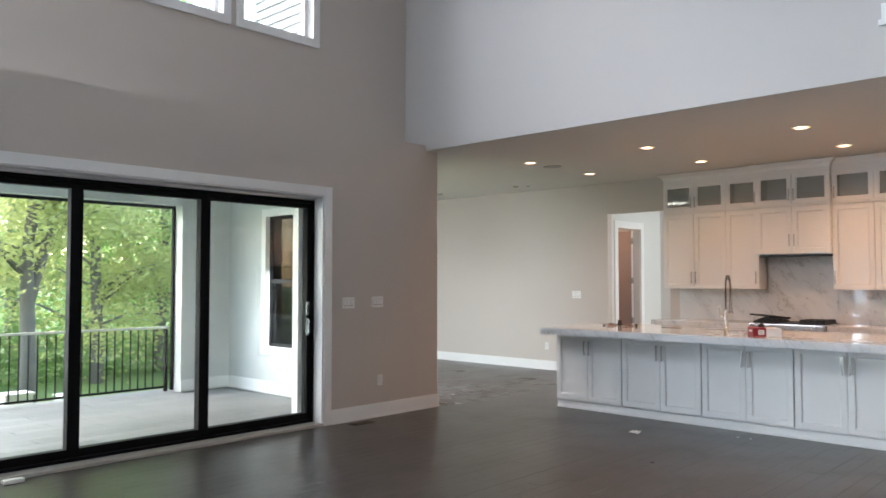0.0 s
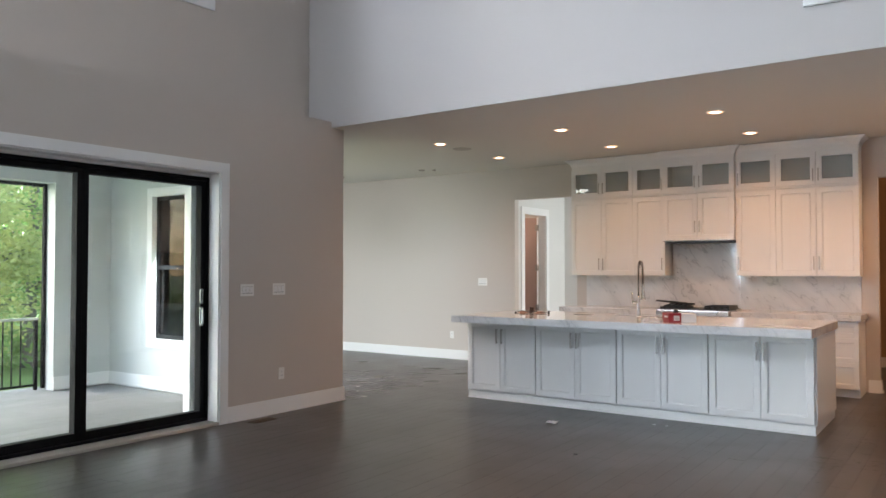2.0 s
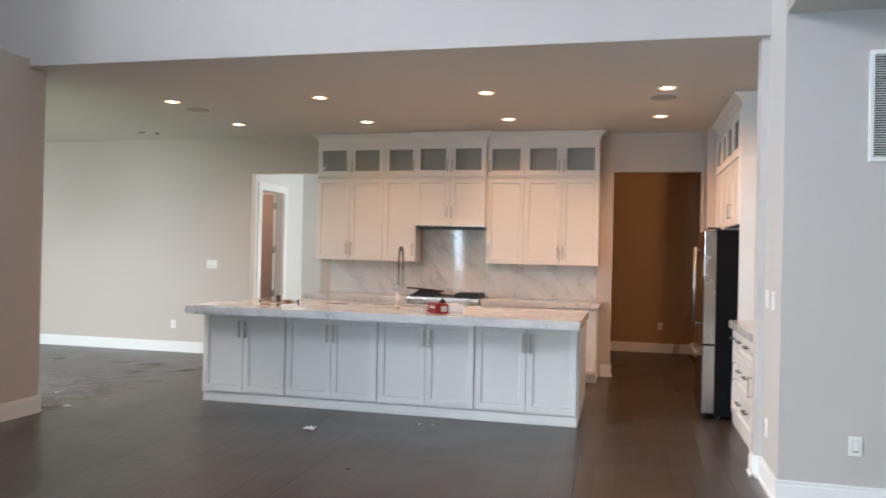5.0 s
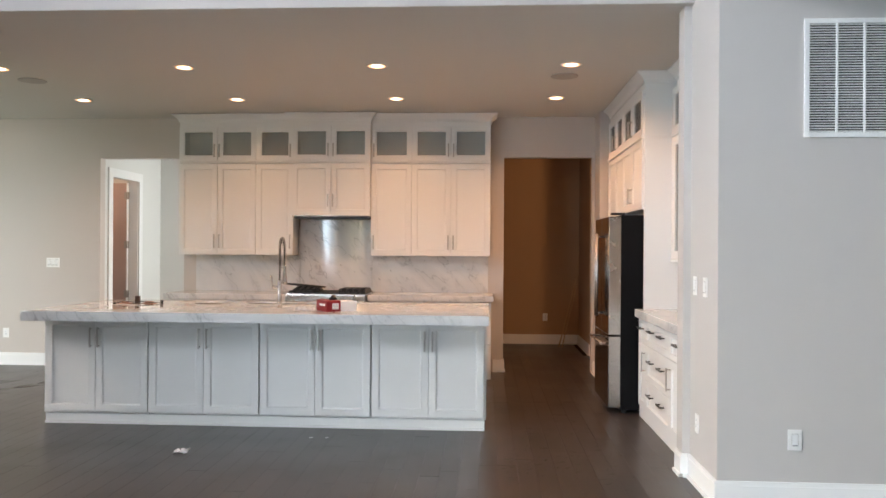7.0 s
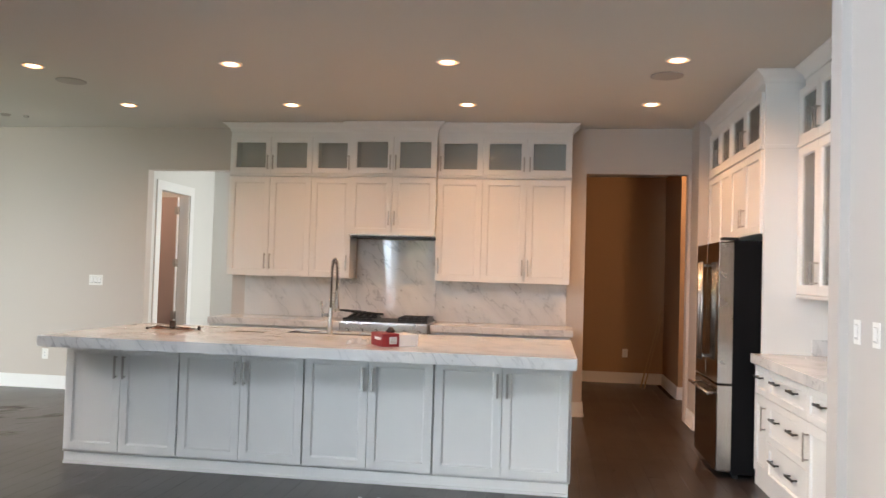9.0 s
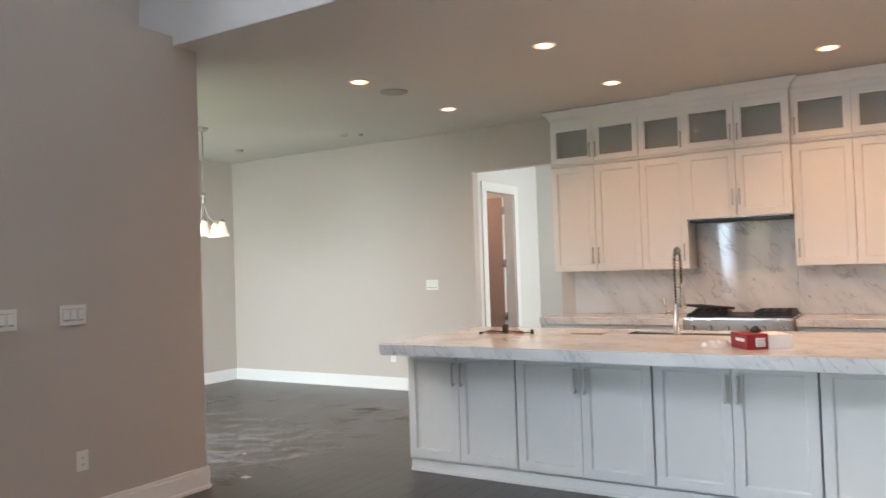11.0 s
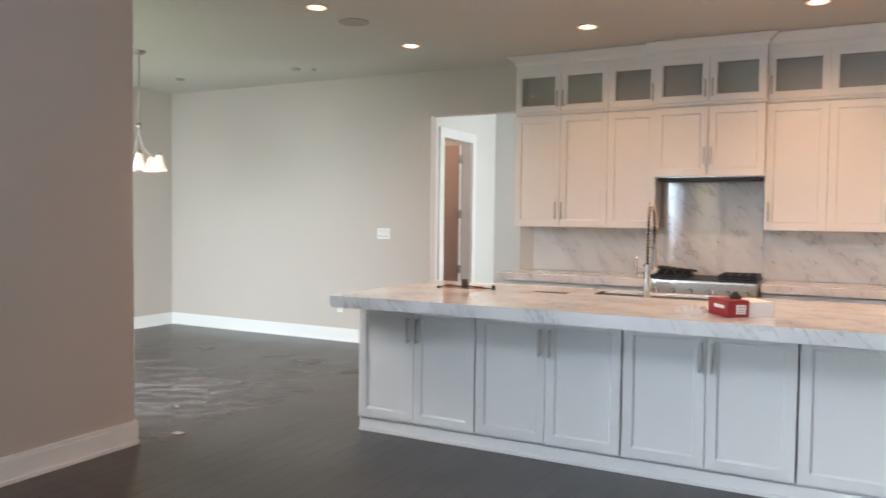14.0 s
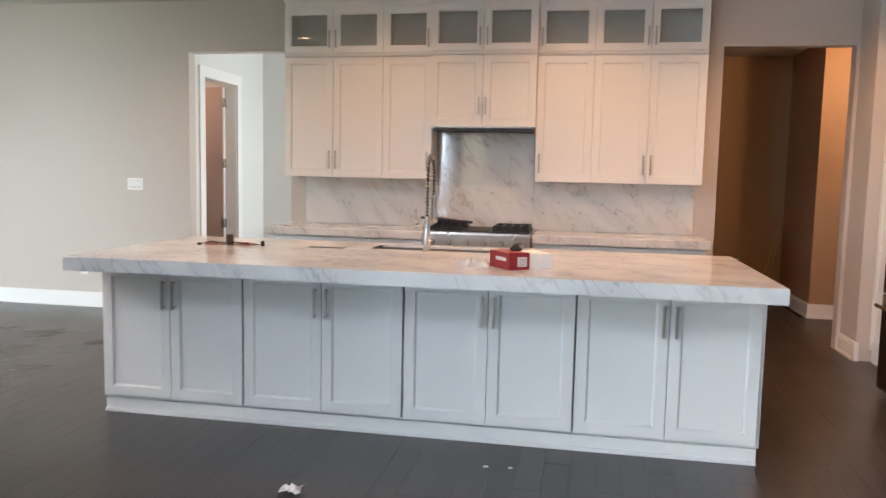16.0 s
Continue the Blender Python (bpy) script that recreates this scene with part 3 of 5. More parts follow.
def handle(parent, x, y, z0, z1, out, flat=False, mat=NICKEL, name="handle"):
    """A bar pull standing off a face. out: unit vector (ox, oy) away from the face."""
    bm = bmesh.new()
    ox, oy = out
    r = 0.0055
    if not flat:
        a, b = (x + ox * 0.032, y + oy * 0.032, z0), (x + ox * 0.032, y + oy * 0.032, z1)
        feet = [(x, y, z0 + 0.012), (x, y, z1 - 0.012)]
    else:
        ax, ay = abs(oy), abs(ox)
        zc = z0
        half = z1
        a, b = (x + ox * 0.032 - ax * half, y + oy * 0.032 - ay * half, zc), (x + ox * 0.032 + ax * half, y + oy * 0.032 + ay * half, zc)
        feet = [(x - ax * (half - 0.012), y - ay * (half - 0.012), zc), (x + ax * (half - 0.012), y + ay * (half - 0.012), zc)]
    e = 0.0075
    if not flat:
        box(bm, a[0] - (e if ox == 0 else 0.004), a[0] + (e if ox == 0 else 0.004), a[1] - (e if oy == 0 else 0.004), a[1] + (e if oy == 0 else 0.004), z0, z1, bevel=0.0015)
    else:
        box(bm, min(a[0], b[0]) - 0.004, max(a[0], b[0]) + 0.004, min(a[1], b[1]) - 0.004, max(a[1], b[1]) + 0.004, a[2] - e, a[2] + e, bevel=0.0015)
    for f in feet:
        tube(bm, [f, (f[0] + ox * 0.032, f[1] + oy * 0.032, f[2])], r, sides=8)
    return part(name, bm, mat, parent, "brushed nickel bar pull")


def shaker(parent, axis, face, a, b, z0, z1, out, glass=False, name="door", rail=0.062):
    """A shaker front: stiles and rails round a recessed panel or pane. face: its back plane; out: +1 or -1 along the normal."""
    th, gap = 0.020, 0.0018
    a, b, z0, z1 = a + gap, b - gap, z0 + gap, z1 - gap
    r = min(rail, (b - a) * 0.28, (z1 - z0) * 0.3)

    def row(u0, u1, h0, h1, d0, d1):
        lo, hi = sorted((face + out * d0, face + out * d1))
        return (u0, u1, lo, hi, h0, h1) if axis == "x" else (lo, hi, u0, u1, h0, h1)

    s = 0.008
    bm = bmesh.new()
    rings = [(0, 0), (0, th - 0.0016), (0.0016, th), (r - 0.0012, th), (r, th - 0.0012), (r, th * 0.66), (r + s * 0.7, th * 0.55), (r + s, th * 0.38)]
    if glass:
        rings += [(r + s, 0)]
    loops = []
    for inset, depth in rings:
        n = face + out * depth
        c = [(a + inset, z0 + inset), (b - inset, z0 + inset), (b - inset, z1 - inset), (a + inset, z1 - inset)]
        loops.append([bm.verts.new((u, n, h) if axis == "x" else (n, u, h)) for u, h in c])
    for lo, hi in zip(loops, loops[1:] + ([loops[0]] if glass else [])):
        for k in range(4):
            bm.faces.new((lo[k], lo[(k + 1) % 4], hi[(k + 1) % 4], hi[k]))
    if not glass:
        bm.faces.new(loops[-1])
        bm.faces.new(loops[0][::-1])
    d = part(name, bm, CAB, parent)
    if glass:
        g = solid("pane", CABGLASS, row(a + r + s, b - r - s, z0 + r + s, z1 - r - s, 0.004, 0.008), parent=d)
        g.visible_shadow = False
    return d


def crown(parent, faces, side, lo, hi, back, ends):
    """A cove crown up to the ceiling. faces: 'y' or 'x', the way its front looks (towards minus); ends: whether each end returns."""
    bm = bmesh.new()
    profile = [(2.90, 0.0), (2.952, 0.0), (2.953, 0.010), (2.962, 0.012)]
    profile += [(2.962 + 0.066 * k / 7, 0.012 + 0.058 * (1 - math.cos(math.pi / 2 * k / 7))) for k in range(1, 8)]
    profile += [(3.029, 0.076), (CZ - 0.006, 0.078)]
    rings = []
    for z, o in profile:
        a, b, f = lo - (o if ends[0] else 0), hi + (o if ends[1] else 0), side - o
        pts = [(a, f), (b, f), (b, back), (a, back)]
        rings.append([bm.verts.new((u, v, z) if faces == "y" else (v, u, z)) for u, v in pts])
    for p, q in zip(rings, rings[1:]):
        for k in range(4):
            bm.faces.new((p[k], p[(k + 1) % 4], q[(k + 1) % 4], q[k]))
    bm.faces.new(rings[0][::-1])
    bm.faces.new(rings[-1])
    if parent:
        return part("crown", bm, CAB, parent)
    return part("crown_moulding", bm, CAB, base=(side, lo, 2.9))


def carcass(parent, x0, x1, y0, y1, z0, z1, open_side="", shelf=None, name="body"):
    """A cabinet's case: closed, or hollow towards one side."""
    t = 0.018
    if not open_side:
        return solid(name, CAB, (x0, x1, y0, y1, z0, z1), parent=parent)
    rows = [(x0, x1, y0, y1, z0, z0 + t), (x0, x1, y0, y1, z1 - t, z1)]
    if open_side == "-y":
        rows += [(x0, x0 + t, y0, y1, z0 + t, z1 - t), (x1 - t, x1, y0, y1, z0 + t, z1 - t), (x0 + t, x1 - t, y1 - t, y1, z0 + t, z1 - t)]
        inner = (x0 + t, x1 - t, y0 + 0.03, y1 - t)
    else:
        rows += [(x0, x1, y0, y0 + t, z0 + t, z1 - t), (x0, x1, y1 - t, y1, z0 + t, z1 - t), (x1 - t, x1, y0 + t, y1 - t, z0 + t, z1 - t)]
        inner = (x0 + 0.03, x1 - t, y0 + t, y1 - t)
    b = solid(name, CAB, *rows, parent=parent)
    for h in shelf or ():
        solid("shelf", CABIN, (*inner, h, h + 0.018), parent=parent)
    return b


# kitchen wall cabinets
UY = 10.503
UX = [-5.370, -4.443, -3.995, -3.075, -2.596, -1.680]
UKIND = ["pair", "right", "hood", "left", "pair"]
for i, kind in enumerate(UKIND):
    x0, x1 = UX[i], UX[i + 1]
    hood = kind == "hood"
    fy = UY - 0.075 if hood else UY
    by = BW - 0.003
    zb = 1.85 if hood else 1.385
    t = thing("wall_cabinet", (x0, fy, zb), "white shaker wall cabinet over the range hood" if hood else "tall white shaker wall cabinet on the marble splashback", "cabinet", "kitchen wall cabinets")
    carcass(t, x0 + 0.001, x1 - 0.001, fy + 0.02, by, zb, 2.462)
    xm = (x0 + x1) / 2
    ds = [(x0, xm, xm - 0.03), (xm, x1, xm + 0.03)] if kind in ("pair", "hood") else [(x0, x1, x1 - 0.035 if kind == "right" else x0 + 0.035)]
    for a, b, hx in ds:
        d = shaker(t, "x", fy + 0.02, a, b, zb, 2.460, -1)
        hz = zb + (0.10 if hood else 0.075)
        handle(d, hx, fy, hz, hz + (0.15 if hood else 0.165), (0, -1))
    if hood:
        solid("hood_insert", STEEL, (x0 + 0.004, x1 - 0.004, fy + 0.002, by - 0.01, zb - 0.012, zb - 0.001), bevel=0.002, parent=t, label="slim steel range hood insert")
        solid("hood_filter", BLACKP, (x0 + 0.03, x1 - 0.03, fy + 0.012, by - 0.06, zb - 0.034, zb - 0.013), parent=t)
    # glazed row above
    g = thing("glazed_cabinet", (x0, fy, 2.49), "white glass-fronted upper cabinet with empty shelf space", "cabinet", "glazed upper cabinets")
    carcass(g, x0 + 0.001, x1 - 0.001, fy + 0.02, by, 2.492, 2.90, "-y")
    for a, b, hx in ds:
        d = shaker(g, "x", fy + 0.02, a, b, 2.495, 2.895, -1, glass=True, rail=0.055)
        handle(d, hx, fy, 2.535, 2.69, (0, -1))
    solid("light_rail", CAB, (x0, x1, fy - 0.006, by, 2.463, 2.474), bevel=0.002, parent=g)
    solid("rail_cap", CAB, (x0, x1, fy - 0.020, by, 2.474, 2.491), bevel=0.003, parent=g)
    crown(g, "y", fy + 0.018, x0, x1, by, (i == 0 or hood, i == 4 or hood))

# backsplash
t = thing("backsplash", (-3.5, BW, 0.9), "veined white marble slab splashback", "backsplash", kind="structure")
for q in ((-5.26, -3.975, BW - 0.022, BW - 0.002, 0.946, 1.383), (-3.973, -3.097, BW - 0.022, BW - 0.002, 0.90, 1.812), (-3.095, -1.70, BW - 0.022, BW - 0.002, 0.946, 1.383)):
    solid("slab", MARBLE, q, parent=t)
# base cabinets along the kitchen wall
BY = 10.185
for x0, x1, kind in ((-5.37, -4.45, "pair"), (-4.45, -3.985, "drawers"), (-3.055, -2.60, "drawers"), (-2.60, -1.665, "drawers")):
    t = thing("base_cabinet", (x0, BY, 0), "white shaker base cabinet under the marble worktop", "cabinet", "kitchen base cabinets")
    carcass(t, x0 + 0.001, x1 - 0.001, BY + 0.02, BW - 0.003, 0.10, 0.874)
    solid("plinth", CAB, (x0, x1, BY + 0.07, BW - 0.003, 0.0, 0.10), parent=t)
    if kind == "pair":
        xm = (x0 + x1) / 2
        for a, b, hx in ((x0, xm, xm - 0.03), (xm, x1, xm + 0.03)):
            d = shaker(t, "x", BY + 0.02, a, b, 0.105, 0.865, -1)
            handle(d, hx, BY, 0.62, 0.785, (0, -1))
    else:
        for z0, z1 in ((0.105, 0.40), (0.40, 0.68), (0.68, 0.865)):
            d = shaker(t, "x", BY + 0.02, x0, x1, z0, z1, -1, name="drawer", rail=0.05)
            handle(d, (x0 + x1) / 2, BY, (z0 + z1) / 2 + 0.02, 0.08, (0, -1), flat=True)
for nm, x0, x1 in (("worktop", -5.40, -3.985), ("worktop", -3.055, -1.64)):
    ob = solid(nm, MARBLE, (x0, x1, BY - 0.035, BW - 0.003, 0.876, 0.944), bevel=0.004)
    tagged(ob, "thick veined white marble worktop on base cabinets", "worktop")

# range
RX0, RX1 = -3.975, -3.065


def cooker():
    t = thing("range_cooker", (RX0, 10.08, 0), "stainless steel gas range with loose black grates", "cooker")
    solid("body", STEEL, (RX0, RX1, 10.14, BW - 0.03, 0.10, 0.955), bevel=0.004, parent=t)
    solid("control_panel", STEEL, (RX0, RX1, 10.075, 10.14, 0.80, 0.955), bevel=0.018, parent=t)
    dr = solid("oven_door", STEEL, (RX0 + 0.01, RX1 - 0.01, 10.10, 10.139, 0.14, 0.785), bevel=0.004, parent=t)
    solid("oven_window", BLACKP, (RX0 + 0.2, RX1 - 0.2, 10.096, 10.10, 0.32, 0.60), parent=dr)
    bm = bmesh.new()
    tube(bm, [(RX0 + 0.07, 10.05, 0.74), (RX1 - 0.07, 10.05, 0.74)], 0.012)
    for x in (RX0 + 0.1, RX1 - 0.1):
        tube(bm, [(x, 10.10, 0.74), (x, 10.05, 0.74)], 0.008)
    part("handle", bm, STEEL, dr)
    solid("cooktop", BLACKP, (RX0 + 0.02, RX1 - 0.02, 10.16, BW - 0.05, 0.955, 0.962), parent=t)
    solid("leg", STEEL, (RX0 + 0.05, RX0 + 0.09, 10.2, 10.24, 0, 0.10), parent=t)
    solid("leg", STEEL, (RX1 - 0.09, RX1 - 0.05, 10.2, 10.24, 0, 0.10), parent=t)
    solid("leg", STEEL, (RX0 + 0.05, RX0 + 0.09, 10.65, 10.69, 0, 0.10), parent=t)
    solid("leg", STEEL, (RX1 - 0.09, RX1 - 0.05, 10.65, 10.69, 0, 0.10), parent=t)
    for k in range(6):
        x = RX0 + 0.09 + k * (RX1 - RX0 - 0.18) / 5
        bm = bmesh.new()
        tube(bm, [(x, 10.076, 0.865), (x, 10.060, 0.865), (x, 10.04, 0.865)], 0.02, sides=14, radii=[0.024, 0.022, 0.018])
        part("knob", bm, STEEL, t)
    return t


def grate(x0, x1, y0, y1, z, tilt, label):
    t = thing("burner_grate", ((x0 + x1) / 2, (y0 + y1) / 2, z), label, "grate", "range grates")
    cx, cy = (x0 + x1) / 2, (y0 + y1) / 2
    bars = [(x0 + (x1 - x0) * f / 4 - 0.006, x0 + (x1 - x0) * f / 4 + 0.006, y0, y1, z, z + 0.022) for f in range(5)]
    bars += [(x0, x1, y0 + (y1 - y0) * f / 3 - 0.006, y0 + (y1 - y0) * f / 3 + 0.006, z + 0.002, z + 0.020) for f in range(4)]
    for q in bars:
        bm = box(bmesh.new(), *q, bevel=0.002)
        bmesh.ops.rotate(bm, verts=bm.verts, cent=(cx, cy, z), matrix=Euler(tilt).to_matrix())
        part("bar", bm, BLACKP, t)
    return t


cooker()
grate(-3.95, -3.66, 10.18, 10.62, 0.963, (0, 0, 0), "black cast-iron grate on the range")
grate(-3.93, -3.64, 10.20, 10.64, 0.990, (0.03, -0.02, 0.12), "black cast-iron grate lying loose on another")
grate(-3.96, -3.67, 10.16, 10.60, 1.024, (-0.07, 0.07, -0.25), "black cast-iron grate lying loose on another")
grate(-3.38, -3.09, 10.18, 10.62, 0.963, (0, 0, 0), "black cast-iron grate on the range")
grate(-3.385, -3.095, 10.19, 10.63, 0.986, (0, 0, 0.02), "black cast-iron grate lying loose on another")

# ---- island ----
IX = [-5.395, -4.500, -3.571, -2.651, -1.715]
IY0, IY1 = 7.800, 8.86
for i in range(4):
    x0, x1 = IX[i], IX[i + 1]
    t = thing("island_cabinet", (x0, IY0, 0), "white shaker island cabinet with two doors under the marble top", "cabinet", "island cabinets")
    carcass(t, x0 + 0.002, x1 - 0.002, IY0 + 0.016 if 0 < i < 3 else IY0 + 0.006, IY1, 0.085, 0.874)
    xm = (x0 + x1) / 2
    lx = x0 + (0.02 if i == 0 else 0.0045)
    rx = x1 - (0.02 if i == 3 else 0.0045)
    for a, b, hx in ((lx, xm, xm - 0.032), (xm, rx, xm + 0.032)):
        d = shaker(t, "x", IY0, a, b, 0.10, 0.868, -1, rail=0.058)
        handle(d, hx, IY0 - 0.02, 0.635, 0.80, (0, -1))
    solid("plinth", CAB, (x0 + (0.02 if i == 0 else 0.0), x1 - (0.015 if i == 3 else 0.0), IY0 - 0.004, IY1, 0.0, 0.083), (x0 + (0.02 if i == 0 else 0.0), x1 - (0.015 if i == 3 else 0.0), IY0 - 0.016, IY0 - 0.004, 0.0, 0.020), bevel=0.002, parent=t)
bm = bmesh.new()
SX0, SX1, SY0, SY1 = -3.97, -3.16, 8.52, 8.80
CX0, CX1, CY0, CY1 = -5.395, -1.700, 7.464, 8.91
for q in ((CX0, SX0, CY0, CY1), (SX1, CX1, CY0, CY1), (SX0, SX1, CY0, SY0), (SX0, SX1, SY1, CY1)):
    box(bm, *q, 0.876, 0.952)
bmesh.ops.remove_doubles(bm, verts=bm.verts, dist=0.0005)
inner = [f for f in bm.faces if abs(f.normal.z) < 0.1 and min((abs(f.calc_center_median().x - v)) for v in (SX0, SX1)) < 1e-4 and not (SY0 < f.calc_center_median().y < SY1)]
bmesh.ops.delete(bm, geom=inner, context="FACES")
rim = [e for e in bm.edges if len(e.link_faces) == 2 and e.calc_face_angle(0) > 1.0]
bmesh.ops.bevel(bm, geom=rim, offset=0.004, segments=2, affect="EDGES")
tagged(part("island_worktop", bm, MARBLE, base=((CX0 + CX1) / 2, CY0, 0.876)), "thick veined white marble island top with a sink cut-out", "worktop")
t = thing("sink", ((SX0 + SX1) / 2, SY0, 0.70), "stainless steel undermount sink in the island", "sink")
# basin steel darkened for the shade inside the sink
solid("basin", material("shaded_steel_basin", (0.13, 0.125, 0.12), rough=0.35, metal=0.6, vary=0.1), (SX0 - 0.01, SX1 + 0.01, SY0 - 0.01, SY1 + 0.01, 0.70, 0.706), (SX0 - 0.01, SX0 - 0.004, SY0 - 0.01, SY1 + 0.01, 0.706, 0.8755), (SX1 + 0.004, SX1 + 0.01, SY0 - 0.01, SY1 + 0.01, 0.706, 0.8755), (SX0 - 0.004, SX1 + 0.004, SY0 - 0.01, SY0 - 0.004, 0.706, 0.8755), (SX0 - 0.004, SX1 + 0.004, SY1 + 0.004, SY1 + 0.01, 0.706, 0.8755), parent=t)
# added steel lining up the sides of the cut-out, dark for the shade inside
solid("rim", bpy.data.materials["shaded_steel_basin"], (SX0 + 0.002, SX1 - 0.002, SY1 - 0.006, SY1 - 0.002, 0.708, 0.938), (SX0 + 0.002, SX0 + 0.006, SY0 + 0.002, SY1 - 0.006, 0.708, 0.938), (SX1 - 0.006, SX1 - 0.002, SY0 + 0.002, SY1 - 0.006, 0.708, 0.938), parent=t)


def tap(x, y, z):
    t = thing("kitchen_tap", (x, y, z), "tall brushed nickel spring pull-down tap on the island", "tap")
    bm = bmesh.new()
    lathe(bm, [(0.030, 0), (0.030, 0.008), (0.021, 0.014), (0.020, 0.20), (0.017, 0.215), (0.012, 0.225)], (x, y, z))
    part("body", bm, CHROME, t)
    arc = [(x, y, z + 0.22 + 0.03 * k) for k in range(8)]
    r, ux, uy = 0.036, 0.35, 0.94
    arc += [(x + ux * (r - r * math.cos(a)), y + uy * (r - r * math.cos(a)), z + 0.44 + 0.155 * math.sin(a)) for a in (math.pi * k / 14 for k in range(1, 15))]
    arc += [(x + ux * 2 * r, y + uy * 2 * r, z + 0.44 - 0.03 * k) for k in range(1, 4)]
    bm = bmesh.new()
    tube(bm, arc, 0.007, sides=8)
    part("hose", bm, BLACK, t)
    # spring round the hose
    pts = [Vector(p) for p in arc]
    n, turns = 560, 34
    coil = []
    for k in range(n):
        u = k / (n - 1) * (len(pts) - 1.001)
        i, f = int(u), u % 1
        p = pts[i].lerp(pts[i + 1], f)
        way = (pts[min(i + 2, len(pts) - 1)] - pts[i]).normalized()
        s = Vector((1, -0.35, 0)).normalized()
        s = (s - way * s.dot(way)).normalized()
        o = way.cross(s)
        a = 2 * math.pi * turns * k / n
        coil.append(p + 0.0155 * (math.cos(a) * s + math.sin(a) * o))
    bm = bmesh.new()
    tube(bm, coil, 0.0034, sides=5)
    part("spring", bm, CHROME, t)
    hx, hy = x + ux * 2 * r, y + uy * 2 * r
    bm = bmesh.new()
    lathe(bm, [(0.013, 0.36), (0.018, 0.34), (0.019, 0.28), (0.026, 0.21), (0.028, 0.18), (0.014, 0.178)][::-1], (hx, hy, z))
    part("spray_head", bm, CHROME, t)
    bm = bmesh.new()
    tube(bm, [(x, y, z + 0.33), ((x + hx) / 2, (y + hy) / 2, z + 0.33), (hx, hy, z + 0.33)], 0.006, sides=8)
    part("spray_holder", bm, CHROME, t)
    bm = bmesh.new()
    tube(bm, [(x - 0.015, y, z + 0.155), (x - 0.070, y, z + 0.155)], 0.017, sides=12)
    tube(bm, [(x - 0.062, y, z + 0.155), (x - 0.070, y - 0.003, z + 0.20), (x - 0.076, y - 0.005, z + 0.265)], 0.0085, sides=8)
    part("lever", bm, CHROME, t)
    return t


tap(-3.592, 8.465, 0.952)

# ---- fridge side ----
FRX, FRY0, FRY1 = -0.625, 8.556, 9.40


def fridge():
    t = thing("refrigerator", (-0.2, FRY0, 0), "stainless french-door refrigerator with black sides", "refrigerator")
    solid("body", BLACK, (-0.515, 0.20, FRY0 + 0.004, FRY1, 0.03, 1.78), bevel=0.006, parent=t)
    ym = (FRY0 + FRY1) / 2
    for a, b, hy in ((FRY0, ym - 0.002, ym - 0.05), (ym + 0.002, FRY1, ym + 0.05)):
        d = solid("door", DARKSS, (FRX, -0.52, a, b, 0.70, 1.765), bevel=0.006, parent=t)
        bm = bmesh.new()
        tube(bm, [(FRX - 0.05, hy, 0.84), (FRX - 0.05, hy, 1.62)], 0.013)
        for z in (0.87, 1.59):
            tube(bm, [(FRX, hy, z), (FRX - 0.05, hy, z)], 0.009)
        part("handle", bm, STEEL, d)
    solid("door_edge", STEEL, (FRX + 0.004, -0.52, FRY0 - 0.003, FRY0, 0.71, 1.755), (FRX + 0.004, -0.52, FRY0 - 0.003, FRY0, 0.06, 0.685), parent=t)
    d = solid("freezer_drawer", DARKSS, (FRX, -0.52, FRY0, FRY1, 0.05, 0.69), bevel=0.006, parent=t)
    bm = bmesh.new()
    tube(bm, [(FRX - 0.055, FRY0 + 0.05, 0.62), (FRX - 0.055, FRY1 - 0.05, 0.62)], 0.013)
    for y in (FRY0 + 0.09, FRY1 - 0.09):
        tube(bm, [(FRX, y, 0.62), (FRX - 0.055, y, 0.62)], 0.009)
    part("handle", bm, STEEL, d)
    solid("hinge_cover", BLACKP, (-0.60, -0.48, FRY0 + 0.02, FRY0 + 0.1, 1.78, 1.80), bevel=0.003, parent=t)
    solid("foot", BLACKP, (-0.5, -0.46, FRY0 + 0.03, FRY0 + 0.07, 0, 0.03), (-0.5, -0.46, FRY1 - 0.07, FRY1 - 0.03, 0, 0.03), (0.1, 0.14, FRY0 + 0.03, FRY0 + 0.07, 0, 0.03), (0.1, 0.14, FRY1 - 0.07, FRY1 - 0.03, 0, 0.03), parent=t)
    return t


